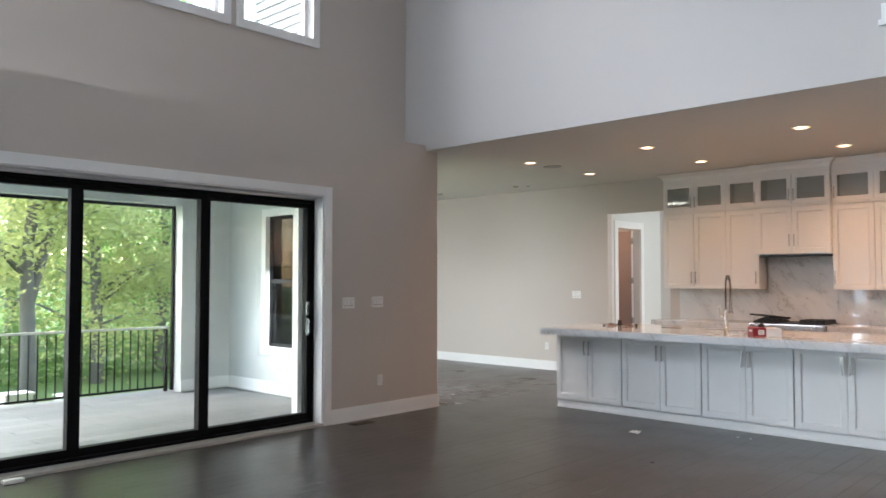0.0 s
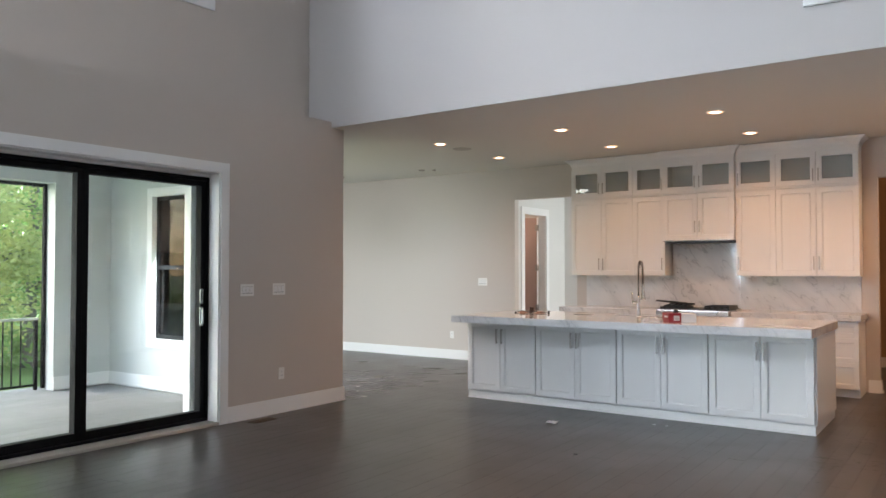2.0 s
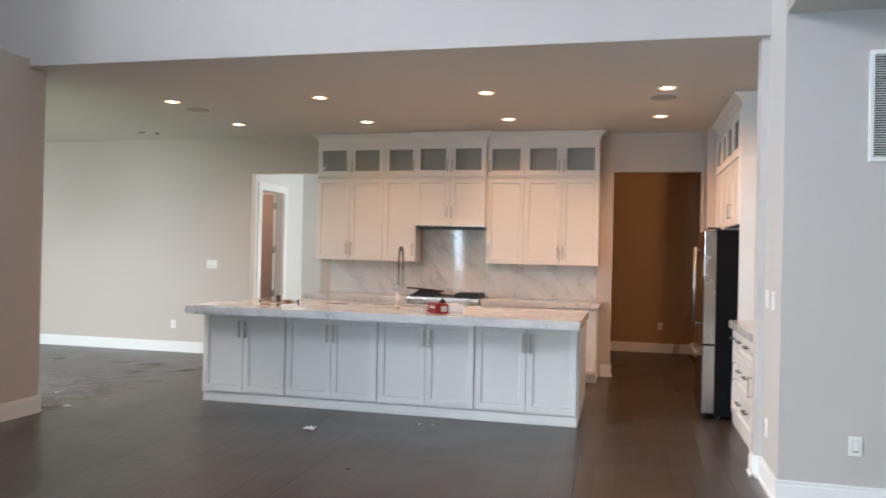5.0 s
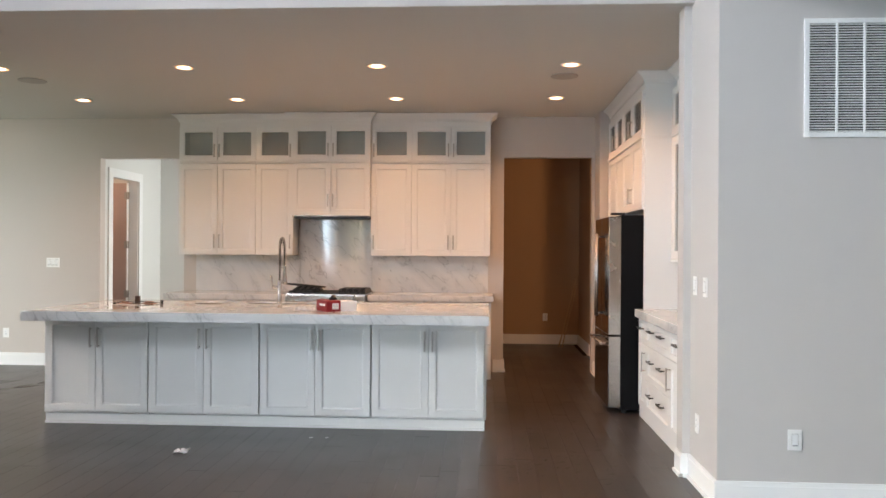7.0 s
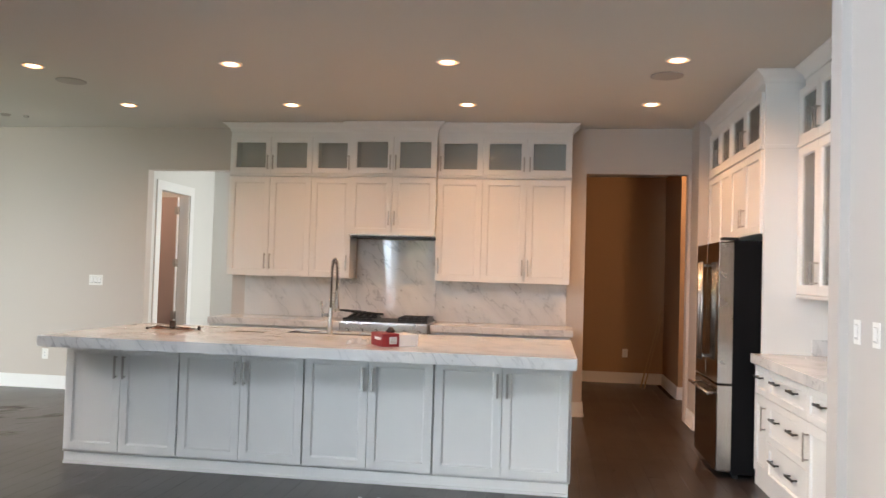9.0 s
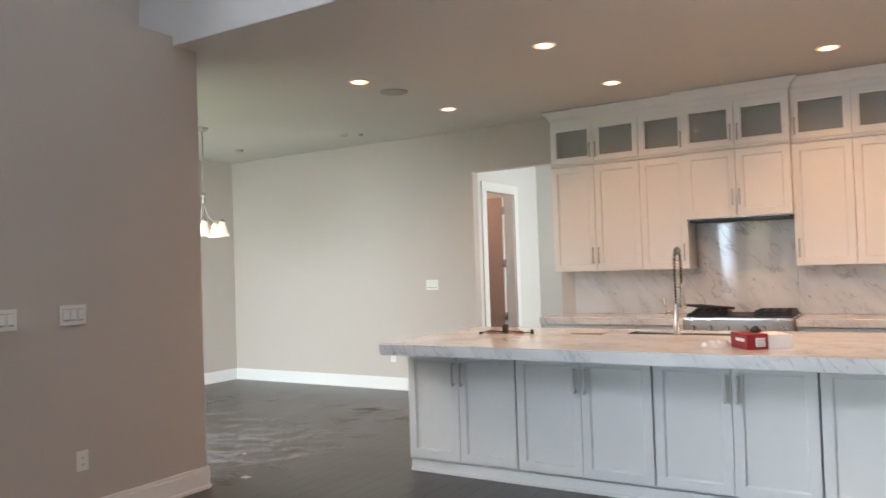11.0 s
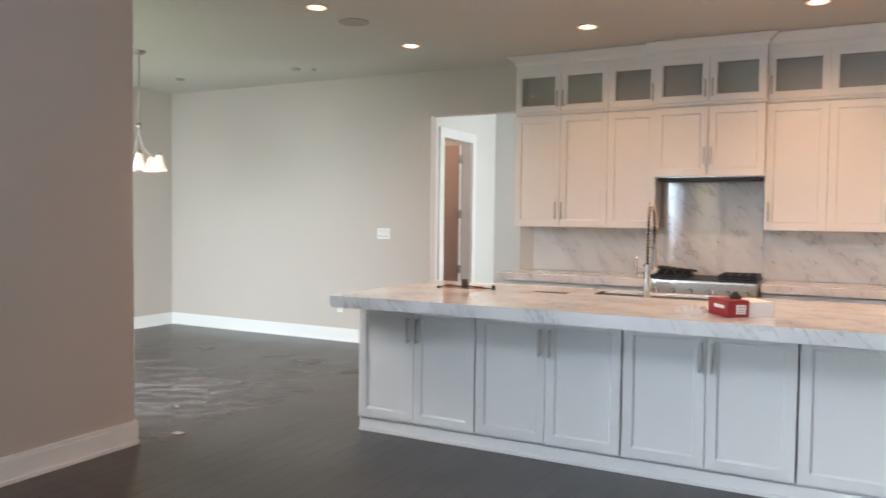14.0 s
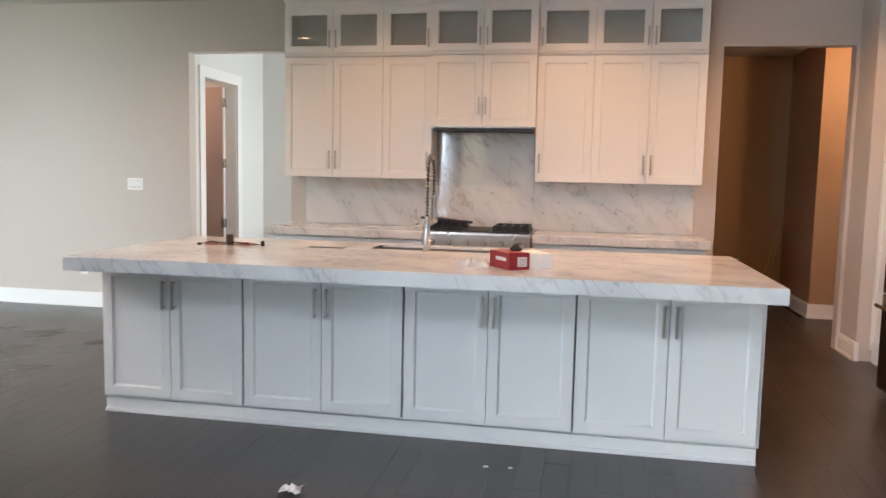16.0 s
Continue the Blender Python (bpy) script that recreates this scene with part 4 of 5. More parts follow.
fridge()
PXF = -0.345   # front of the tall run
KW = KX - 0.003
ob = solid("fridge_panel", CAB, (PXF + 0.02, KW, 8.50, 8.53, 0.0, 2.90), (PXF + 0.012, KW, 8.495, 8.535, 2.462, 2.492), bevel=0.002)
tagged(ob, "tall white cabinet side panel beside the refrigerator", "panel")
for y0, y1, zb in ((8.53, 9.50, 1.83), (9.50, 10.385, 1.60)):
    t = thing("tall_run_cabinet", (PXF, y0, zb), "white shaker cabinet above the refrigerator" if zb > 1.7 else "white shaker cabinet beside the refrigerator", "cabinet", "side wall cabinets")
    carcass(t, PXF + 0.02, KW, y0 + 0.002, y1 - 0.002, zb, 2.462)
    g = thing("glazed_cabinet", (PXF, y0, 2.49), "white glass-fronted cabinet near the ceiling", "cabinet", "glazed side cabinets")
    carcass(g, PXF + 0.02, KW, y0 + 0.002, y1 - 0.002, 2.492, 2.90, "-x")
    solid("light_rail", CAB, (PXF - 0.012, PXF + 0.02, y0, y1, 2.463, 2.491), bevel=0.004, parent=g)
    ym = (y0 + y1) / 2
    for a, b, hy in ((y0, ym, ym - 0.03), (ym, y1, ym + 0.03)):
        d = shaker(t, "y", PXF + 0.02, a, b, zb, 2.460, -1)
        handle(d, PXF, hy, zb + 0.07, zb + 0.22, (-1, 0))
        d = shaker(g, "y", PXF + 0.02, a, b, 2.495, 2.895, -1, glass=True, rail=0.055)
        handle(d, PXF, hy, 2.535, 2.69, (-1, 0))
t = thing("tall_run_cabinet", (PXF, 9.50, 0), "white shaker tall cabinet beyond the refrigerator", "cabinet", "side wall cabinets")
carcass(t, PXF + 0.02, KW, 9.502, 10.383, 0.0, 1.598)
for a, b, hy in ((9.5, 9.94, 9.91), (9.94, 10.385, 9.97)):
    d = shaker(t, "y", PXF + 0.02, a, b, 0.10, 1.595, -1)
    handle(d, PXF, hy, 0.9, 1.06, (-1, 0))
# crown over the tall run and the shallower run
ob = crown(None, "x", PXF + 0.018, 8.50, 10.385, KW, (True, False))
tagged(ob, "white crown moulding above the side cabinets", "moulding")
GX = -0.09
for y0, y1 in ((7.66, 8.497), (6.83, 7.66)):
    g = thing("glazed_cabinet", (GX, y0, 1.38), "tall white glass-fronted wall cabinet over the side counter", "cabinet", "glazed side cabinets")
    carcass(g, GX + 0.02, KW, y0 + 0.002, y1 - 0.002, 1.385, 2.462, "-x", shelf=(1.74, 2.10))
    carcass(g, GX + 0.02, KW, y0 + 0.002, y1 - 0.002, 2.492, 2.90, "-x", name="top_body")
    solid("light_rail", CAB, (GX - 0.012, GX + 0.02, y0, y1, 2.463, 2.491), bevel=0.003, parent=g)
    solid("under_rail", CAB, (GX - 0.006, GX + 0.02, y0, y1, 1.36, 1.384), bevel=0.003, parent=g)
    ym = (y0 + y1) / 2
    for a, b, hy in ((y0, ym, ym - 0.03), (ym, y1, ym + 0.03)):
        d = shaker(g, "y", GX + 0.02, a, b, 1.387, 2.460, -1, glass=True)
        handle(d, GX, hy, 1.46, 1.62, (-1, 0))
        d = shaker(g, "y", GX + 0.02, a, b, 2.495, 2.895, -1, glass=True, rail=0.055)
        handle(d, GX, hy, 2.535, 2.69, (-1, 0))
    crown(g, "x", GX + 0.018, y0, min(y1, 8.41), KW, (False, False))
BX = -0.37
for y0, y1, kind in ((8.17, 8.497, "door"), (7.36, 8.17, "drawers"), (6.83, 7.36, "door_far")):
    t = thing("base_cabinet", (BX, y0, 0), "white shaker base cabinet with drawers under the side counter" if kind == "drawers" else "white shaker base cabinet with a drawer over its door", "cabinet", "side base cabinets")
    carcass(t, BX + 0.02, KW, y0 + 0.001, y1 - 0.001, 0.10, 0.874)
    solid("plinth", CAB, (BX + 0.012, KW, y0, y1, 0.0, 0.098), parent=t)
    ym = (y0 + y1) / 2
    if kind == "drawers":
        for z0, z1 in ((0.105, 0.37), (0.37, 0.66), (0.66, 0.868)):
            d = shaker(t, "y", BX + 0.02, y0, y1, z0, z1, -1, name="drawer", rail=0.05)
            for hy in (y0 + 0.22, y1 - 0.22):
                handle(d, BX, hy, (z0 + z1) / 2 + 0.03, 0.075, (-1, 0), flat=True, mat=SHADEDPULL)
    else:
        d = shaker(t, "y", BX + 0.02, y0, y1, 0.66, 0.868, -1, name="drawer", rail=0.045)
        handle(d, BX, ym, 0.79, 0.07, (-1, 0), flat=True, mat=SHADEDPULL)
        d = shaker(t, "y", BX + 0.02, y0, y1, 0.105, 0.66, -1)
        handle(d, BX, y0 + 0.04 if kind == "door" else y1 - 0.04, 0.43, 0.60, (-1, 0))
tagged(solid("side_worktop", MARBLE, (BX - 0.035, KW, 6.83, 8.497, 0.876, 0.944), bevel=0.004), "thick veined marble side counter", "worktop")
solid("side_backsplash", MARBLE, (KW - 0.02, KW, 6.83, 8.477, 0.946, 1.06), (0.02, KW, 8.478, 8.497, 0.946, 1.06), kind="structure", label="low marble upstand on the side counter", category="backsplash")
t = thing("soap_bottle", (-0.12, 7.55, 0.944), "small white bottle with a black cap on the counter", "bottle")
bm = bmesh.new()
lathe(bm, [(0.03, 0), (0.032, 0.01), (0.032, 0.12), (0.014, 0.15)], (-0.12, 7.55, 0.944))
part("bottle_body", bm, PLASTIC, t)
bm = bmesh.new()
lathe(bm, [(0.018, 0.15), (0.018, 0.185), (0.014, 0.19)], (-0.12, 7.55, 0.944))
part("cap", bm, BLACKP, t, "black cap")

# ---- ceiling fittings ----
for i, (x, y) in enumerate([(x, y) for x in (-6.066, -4.385, -2.68, -1.01) for y in (8.20, 9.627)]):
    t = thing("recessed_light", (x, y, CZ), "lit round recessed ceiling downlight with a white ring", "downlight", "kitchen downlights")
    bm = bmesh.new()
    lathe(bm, [(0.060, 0.0), (0.088, 0.0), (0.090, -0.004), (0.084, -0.007), (0.062, -0.006)], (x, y, CZ), sides=28, caps=False)
    part("ring", bm, TRIM, t)
    bm = bmesh.new()
    lathe(bm, [(0.050, -0.0005), (0.050, -0.004), (0.042, -0.0075)], (x, y, CZ), sides=28)
    part("lens", bm, BULB, t, "glowing warm lens")
    # added glowing ring, imitating the orange halo round the lens
    bm = bmesh.new()
    lathe(bm, [(0.0505, -0.001), (0.0505, -0.006), (0.074, -0.0085), (0.0745, -0.0072)], (x, y, CZ), sides=28, caps=False)
    part("lens_rim", bm, HALOGLOW, t, "dim glowing ring put in for the orange halo")
    lamp("downlight_glow", "SPOT", pose(x, y, CZ - 0.012), (5.0, 6.2, 9.6, 13.0)[i // 2], (1.0, 0.52, 0.24), radius=0.06, spot=(150, 0.8))
GRILLE = material("speaker_mesh", (0.42, 0.40, 0.38), rough=0.7)
for x, y in ((-6.062, 8.69), (-1.022, 8.643)):
    bm = bmesh.new()
    lathe(bm, [(0.125, 0), (0.125, -0.005), (0.11, -0.007), (0.02, -0.006)], (x, y, CZ), sides=32)
    tagged(part("ceiling_speaker", bm, GRILLE, base=(x, y, CZ)), "round grey speaker grille in the ceiling", "speaker", "ceiling speakers")
for x, y, r in ((-7.75, 10.06, 0.05), (-9.41, 10.01, 0.05), (-7.58, 10.16, 0.03)):
    bm = bmesh.new()
    lathe(bm, [(r, 0), (r, -0.004), (r * 0.8, -0.02), (r * 0.3, -0.024)], (x, y, CZ), sides=20)
    tagged(part("ceiling_sensor", bm, GRILLE, base=(x, y, CZ)), "small round ceiling sensor", "sensor", "ceiling sensors")


def chandelier(x, y, z):
    t = thing("chandelier", (x, y, z), "nickel chandelier with lit bell-shaped glass shades", "chandelier")
    bm = bmesh.new()
    lathe(bm, [(0.065, 0), (0.065, -0.01), (0.045, -0.03), (0.012, -0.045)], (x, y, z))
    part("canopy", bm, NICKEL, t)
    bm = bmesh.new()
    tube(bm, [(x, y, z - 0.04), (x, y, z - 0.72)], 0.006, sides=8)
    part("stem", bm, NICKEL, t)
    bm = bmesh.new()
    lathe(bm, [(0.008, -0.70), (0.03, -0.715), (0.03, -0.73), (0.012, -0.75), (0.018, -0.80), (0.008, -0.84)][::1], (x, y, z))
    part("hub", bm, NICKEL, t)
    bm = bmesh.new()
    tube(bm, [(x, y, z - 0.83), (x, y, z - 1.08), (x, y, z - 1.12)], 0.006, sides=8, radii=[0.006, 0.006, 0.018])
    part("spindle", bm, NICKEL, t)
    for k in range(5):
        a = 0.55 + 2 * math.pi * k / 5
        c, s = math.cos(a), math.sin(a)
        bm = bmesh.new()
        run = [(0.012, -0.76), (0.022, -0.86), (0.04, -0.94), (0.09, -1.0), (0.15, -1.005), (0.19, -0.985), (0.19, -1.01)]
        tube(bm, [(x + r * c, y + r * s, z + h) for r, h in run], 0.0055, sides=8)
        run = [(0.19, -0.995), (0.12, -1.03), (0.05, -1.06), (0.006, -1.10)]
        tube(bm, [(x + r * c, y + r * s, z + h) for r, h in run], 0.0045, sides=8)
        part("arm", bm, NICKEL, t)
        sx, sy = x + 0.19 * c, y + 0.19 * s
        bm = bmesh.new()
        lathe(bm, [(0.028, -1.0), (0.034, -1.03), (0.045, -1.08), (0.062, -1.13), (0.078, -1.165), (0.074, -1.164), (0.04, -1.08), (0.024, -1.01)], (sx, sy, z), sides=20)
        part("shade", bm, SHADE, t, "lit frosted glass bell shade")
        bm = bmesh.new()
        lathe(bm, [(0.020, -0.985), (0.033, -1.005), (0.033, -1.012)], (sx, sy, z), sides=14)
        part("socket", bm, NICKEL, t)
    return t


chandelier(-8.605, 8.723, CZ)
lamp("chandelier_glow", "POINT", pose(-8.605, 8.723, 1.86), 0.2, (1.0, 0.70, 0.42), radius=0.1)

# ---- plates, grille ----


def plate(name, axis, face, u, z, w, h, out, label, gangs=1, kind="switch"):
    """A wall plate with its rockers or sockets."""
    t = thing(name, (face, u, z) if axis == "y" else (u, face, z), label, kind)

    def put(nm, mat, u0, u1, z0, z1, d0, d1, bevel):
        lo, hi = sorted((face + out * d0, face + out * d1))
        return solid(nm, mat, (lo, hi, u0, u1, z0, z1) if axis == "y" else (u0, u1, lo, hi, z0, z1), bevel=bevel, parent=t)

    put("cover", PLASTIC, u - w / 2, u + w / 2, z - h / 2, z + h / 2, 0.0, 0.007, 0.002)
    for g in range(gangs):
        c = u + (g - (gangs - 1) / 2) * 0.046
        if kind == "switch":
            # grey plate that draws the shadow line round the rocker
            put("recess", GRILLE, c - 0.0185, c + 0.0185, z - 0.036, z + 0.036, 0.0071, 0.0078, 0)
            put("rocker", TRIM, c - 0.016, c + 0.016, z - 0.033, z + 0.033, 0.007, 0.011, 0.0015)
            put("gap", BLACKP, c - 0.014, c + 0.014, z - 0.030, z - 0.027, 0.0112, 0.0118, 0)
        else:
            for dz in (-0.02, 0.02):
                put("socket", TRIM, c - 0.015, c + 0.015, z + dz - 0.014, z + dz + 0.014, 0.007, 0.010, 0.0015)
                put("slot", BLACKP, c - 0.006, c - 0.004, z + dz - 0.006, z + dz + 0.006, 0.0102, 0.0108, 0)
                put("slot", BLACKP, c + 0.004, c + 0.006, z + dz - 0.006, z + dz + 0.006, 0.0102, 0.0108, 0)
    return t


plate("light_switch", "y", W, 5.42, 1.262, 0.165, 0.118, 1, "white three-gang rocker switch plate on the wall", 3)
plate("light_switch", "y", W, 5.835, 1.265, 0.165, 0.118, 1, "white three-gang rocker switch plate on the wall", 3)
plate("wall_outlet", "y", W, 5.875, 0.400, 0.075, 0.118, 1, "white duplex outlet on the wall", 1, "outlet")
plate("light_switch", "x", BW, -7.075, 1.270, 0.165, 0.118, -1, "white three-gang rocker switch plate by the dining nook", 3)
plate("wall_outlet", "x", BW, -7.67, 0.395, 0.075, 0.118, -1, "white duplex outlet by the dining nook", 1, "outlet")
plate("light_switch", "y", JX, 6.54, 1.24, 0.075, 0.118, -1, "white rocker switch on the wall end", 1)
plate("light_switch", "y", JX, 6.32, 1.24, 0.075, 0.118, -1, "white dimmer switch on the wall end", 1)
plate("wall_outlet", "y", JX, 6.48, 0.385, 0.075, 0.118, -1, "white duplex outlet on the wall end", 1, "outlet")
plate("light_switch", "x", JY, 0.03, 0.39, 0.078, 0.118, -1, "white low rocker plate on the grey wall", 1)
plate("wall_outlet", "x", 13.62, -0.80, 0.42, 0.075, 0.118, -1, "outlet in the dim back hall", 1, "outlet")


def air_grille(x0, z0, z1, cols, pitch):
    x1 = x0 + 0.035 + cols * pitch + 0.01
    t = thing("return_air_grille", (x0, JY, z0), "white louvred return-air grille on the wall", "grille")
    y0 = JY - 0.014
    solid("frame", TRIM, (x0, x1, y0, JY, z0, z0 + 0.028), (x0, x1, y0, JY, z1 - 0.028, z1), (x0, x0 + 0.028, y0, JY, z0 + 0.028, z1 - 0.028), (x1 - 0.028, x1, y0, JY, z0 + 0.028, z1 - 0.028), *[(x0 + 0.028 + k * pitch - 0.006, x0 + 0.028 + k * pitch + 0.006, y0, JY, z0 + 0.028, z1 - 0.028) for k in range(1, cols)], bevel=0.002, parent=t)
    solid("backing", BLACKP, (x0 + 0.02, x1 - 0.02, JY - 0.002, JY - 0.0005, z0 + 0.02, z1 - 0.02), parent=t)
    n = 42
    for k in range(n):
        z = z0 + 0.032 + (z1 - z0 - 0.068) * k / (n - 1)
        bm = bmesh.new()
        box(bm, x0 + 0.028, x1 - 0.028, JY - 0.010, JY - 0.003, z, z + 0.0035)
        bmesh.ops.rotate(bm, verts=bm.verts, cent=(x0, JY - 0.006, z), matrix=Euler((-0.6, 0, 0)).to_matrix())
        part("slat", bm, TRIM, t)
    return t


air_grille(0.070, 2.108, 2.780, 4, 0.152)

# ---- corridor door, landing ----
t = thing("corridor_door", (-6.62, 11.84, 0), "white door standing open in the corridor, warm light put into its colour", "door")
solid("leaf", WARMMAUVE, (-7.32, -6.642, 11.81, 11.845, 0.01, 2.34), bevel=0.002, parent=t)
solid("leaf_edge", TRIM, (-6.641, -6.628, 11.808, 11.846, 0.01, 2.34), parent=t, label="white painted door edge")
for z in (0.2, 0.83, 1.5, 2.17):
    bm = bmesh.new()
    tube(bm, [(-6.622, 11.798, z - 0.05), (-6.622, 11.798, z + 0.05)], 0.009, sides=8)
    box(bm, -6.665, -6.595, 11.800, 11.806, z - 0.05, z + 0.05)
    part("hinge", bm, NICKEL, t, "nickel hinge")
solid("corridor_casing", TRIM, (-6.50, -6.482, 11.02, 11.125, 0, 2.475), (-6.50, -6.482, 11.865, 11.965, 0, 2.475), (-6.50, -6.482, 11.125, 11.865, 2.365, 2.475), (-6.62, -6.50, 11.125, 11.14, 0, 2.37), (-6.62, -6.50, 11.85, 11.865, 0, 2.37), (-5.78, -5.68, 12.562, 12.58, 0, 2.47), kind="structure", label="white casing round the corridor doorway", category="trim")

# ---- loose things ----
RED = material("red_carton", (0.26, 0.012, 0.018), rough=0.4, vary=0.08, scale=8)
CARD = material("white_carton", (0.75, 0.74, 0.74), rough=0.5, vary=0.04, scale=10)
t = thing("hardware_box", (-2.97, 7.80, 0.952), "red and white open cardboard hardware box on the island", "box")
m4 = Matrix.Translation((-2.95, 7.863, 0.952)) @ Matrix.Rotation(radians(35), 4, "Z")


def turned(boxes, m, bevel=0.002):
    bm = bmesh.new()
    for b in boxes:
        box(bm, *b, bevel=bevel)
    bmesh.ops.transform(bm, matrix=m, verts=bm.verts)
    return bm


part("carton", turned([(-0.135, -0.012, -0.105, 0.105, 0.0, 0.088)], m4), RED, t)
part("lid", turned([(-0.010, 0.135, -0.10, 0.10, 0.0, 0.080)], m4), CARD, t, "white box end")
part("sticker", turned([(-0.085, -0.03, -0.1075, -0.1055, 0.018, 0.066)], m4, 0), CARD, t, "white label sticker")
part("sticker_bars", turned([(-0.079, -0.036, -0.1086, -0.1078, z, z + 0.006) for z in (0.024, 0.036, 0.050)], m4, 0), GRILLE, t, "grey unreadable print")
part("mark", turned([(-0.1375, -0.1355, -0.075, 0.035, 0.044, 0.062)], m4, 0), CARD, t, "pale printed mark")
bm = bmesh.new()
lathe(bm, [(0.03, 0.089), (0.034, 0.098), (0.02, 0.112), (0.012, 0.125)], (-2.98, 7.86, 0.952), sides=12)
tagged(part("black_fitting", bm, BLACKP, base=(-2.985, 7.85, 1.041)), "small black fitting lying on the box", "fitting")
# clear plastic bag
CLEARBAG = material("clear_bag", (0.7, 0.7, 0.7), rough=0.15, vary=0.1, bump=0.4, fine=40)
CLEARBAG.node_tree.nodes["Principled BSDF"].inputs["Alpha"].default_value = 0.42
bm = bmesh.new()
bmesh.ops.create_grid(bm, x_segments=16, y_segments=10, size=0.5)
for v in bm.verts:
    n = noise.noise(Vector((v.co.x * 6, v.co.y * 6, 0.3)))
    edge = max(0, 1 - max(abs(v.co.x), abs(v.co.y)) * 2)
    v.co = Vector((-3.20 + v.co.x * 0.17, 7.83 + v.co.y * 0.14, 0.955 + min(0.03, edge * 0.12) * (0.8 + n)))
tagged(part("plastic_bag", bm, CLEARBAG, base=(-3.2, 7.83, 0.953)), "crumpled clear plastic bag of parts", "bag")
tagged(solid("sink_cover", material("dark_cutout", (0.07, 0.06, 0.05), rough=0.4), (-4.36, -4.13, 8.44, 8.50, 0.952, 0.957), bevel=0.002), "thin dark strip lying on the marble top", "strip")
t = thing("pendant_parts", (-4.88, 8.40, 0.952), "dismantled bronze light fixture parts lying on the island", "fixture parts")
BRONZE = material("dark_bronze", (0.10, 0.065, 0.05), rough=0.35, metal=0.7, vary=0.15)
bm = bmesh.new()
box(bm, -4.900, -4.862, 8.385, 8.42, 0.956, 1.02, bevel=0.004)
box(bm, -4.925, -4.842, 8.37, 8.435, 0.952, 0.957, bevel=0.002)
part("bracket", bm, BRONZE, t, "upright dark bronze bracket")
for x0, x1, y0, yaw in ((-5.04, -4.93, 8.35, 0.3), (-4.84, -4.72, 8.39, -0.25)):
    bm = bmesh.new()
    box(bm, x0, x1, y0, y0 + 0.06, 0.9525, 0.958, bevel=0.002)
    box(bm, x0 + 0.02, x1 - 0.02, y0 + 0.015, y0 + 0.045, 0.958, 0.972, bevel=0.004)
    bmesh.ops.rotate(bm, verts=bm.verts, cent=((x0 + x1) / 2, y0 + 0.03, 0.953), matrix=Euler((0, 0, yaw)).to_matrix())
    part("arm_plate", bm, material("copper_tone", (0.34, 0.17, 0.11), rough=0.4, metal=0.4, vary=0.12), t, "copper-coloured arm plate")
bm = bmesh.new()
tube(bm, [(-5.05, 8.33, 0.958), (-4.98, 8.345, 0.978), (-4.92, 8.37, 0.966), (-4.84, 8.385, 0.972), (-4.76, 8.37, 0.966), (-4.67, 8.40, 0.960)], 0.0035, sides=6)
part("wire", bm, BLACKP, t, "thin dark wire")
for x, y, h in ((-5.055, 8.325, 0.016), (-4.655, 8.40, 0.034)):
    bm = bmesh.new()
    lathe(bm, [(0.013, 0.0), (0.013, h * 0.85), (0.006, h)], (x, y, 0.952), sides=12)
    part("nut", bm, BLACKP, t)


def scrap(name, x, y, size, mat, label, seed, flat=0.5):
    bm = bmesh.new()
    bmesh.ops.create_grid(bm, x_segments=9, y_segments=7, size=0.5)
    for v in bm.verts:
        n = noise.noise(Vector((v.co.x * 4 + seed, v.co.y * 4, seed)))
        m = noise.noise(Vector((v.co.x * 7, v.co.y * 7 + seed, 5)))
        v.co = Vector((x + v.co.x * size * (1 + 0.5 * m), y + v.co.y * size * 0.7 * (1 + 0.5 * n), 0.004 + size * flat * abs(n)))
    geom = bmesh.ops.extrude_face_region(bm, geom=list(bm.faces))
    bmesh.ops.translate(bm, verts=[g for g in geom["geom"] if isinstance(g, bmesh.types.BMVert)], vec=(0, 0, 0.002))
    return tagged(part(name, bm, mat, base=(x, y, 0.002)), label, "scrap")


scrap("wood_shim", -6.36, 7.10, 0.07, material("pale_shim", (0.62, 0.60, 0.57), rough=0.6), "pale splinter of wood on the floor", 4.1, 0.03)
def dust(name, label, x0, x1, y0, y1, count, size, mat, seed):
    """Flat uneven smears and specks lying on the floor: dust, and painted floor sheen."""
    r = random.Random(seed)
    verts, faces = [], []
    for _ in range(count):
        fx, fy = abs(r.gauss(0, 0.5)), abs(r.gauss(0, 0.5))
        x, y = x0 + (x1 - x0) * min(fx, 1), y0 + (y1 - y0) * min(fy, 1)
        a, s = r.gauss(0.75, 0.5), size * r.uniform(0.35, 1.3)
        k, n = len(verts), 9
        for j in range(n):
            q = 2 * math.pi * j / n
            u, v = s * math.cos(q) * r.uniform(0.6, 1.2), s * 0.28 * math.sin(q) * r.uniform(0.5, 1.3)
            verts.append((x + u * math.cos(a) - v * math.sin(a), y + u * math.sin(a) + v * math.cos(a), 0.0013 + 0.0004 * r.random()))
        faces.append(tuple(range(k, k + n)))
    me = bpy.data.meshes.new(name)
    me.from_pydata(verts, [], faces)
    me.materials.append(mat)
    return tagged(new(name, me), label, "dust", kind="stuff")


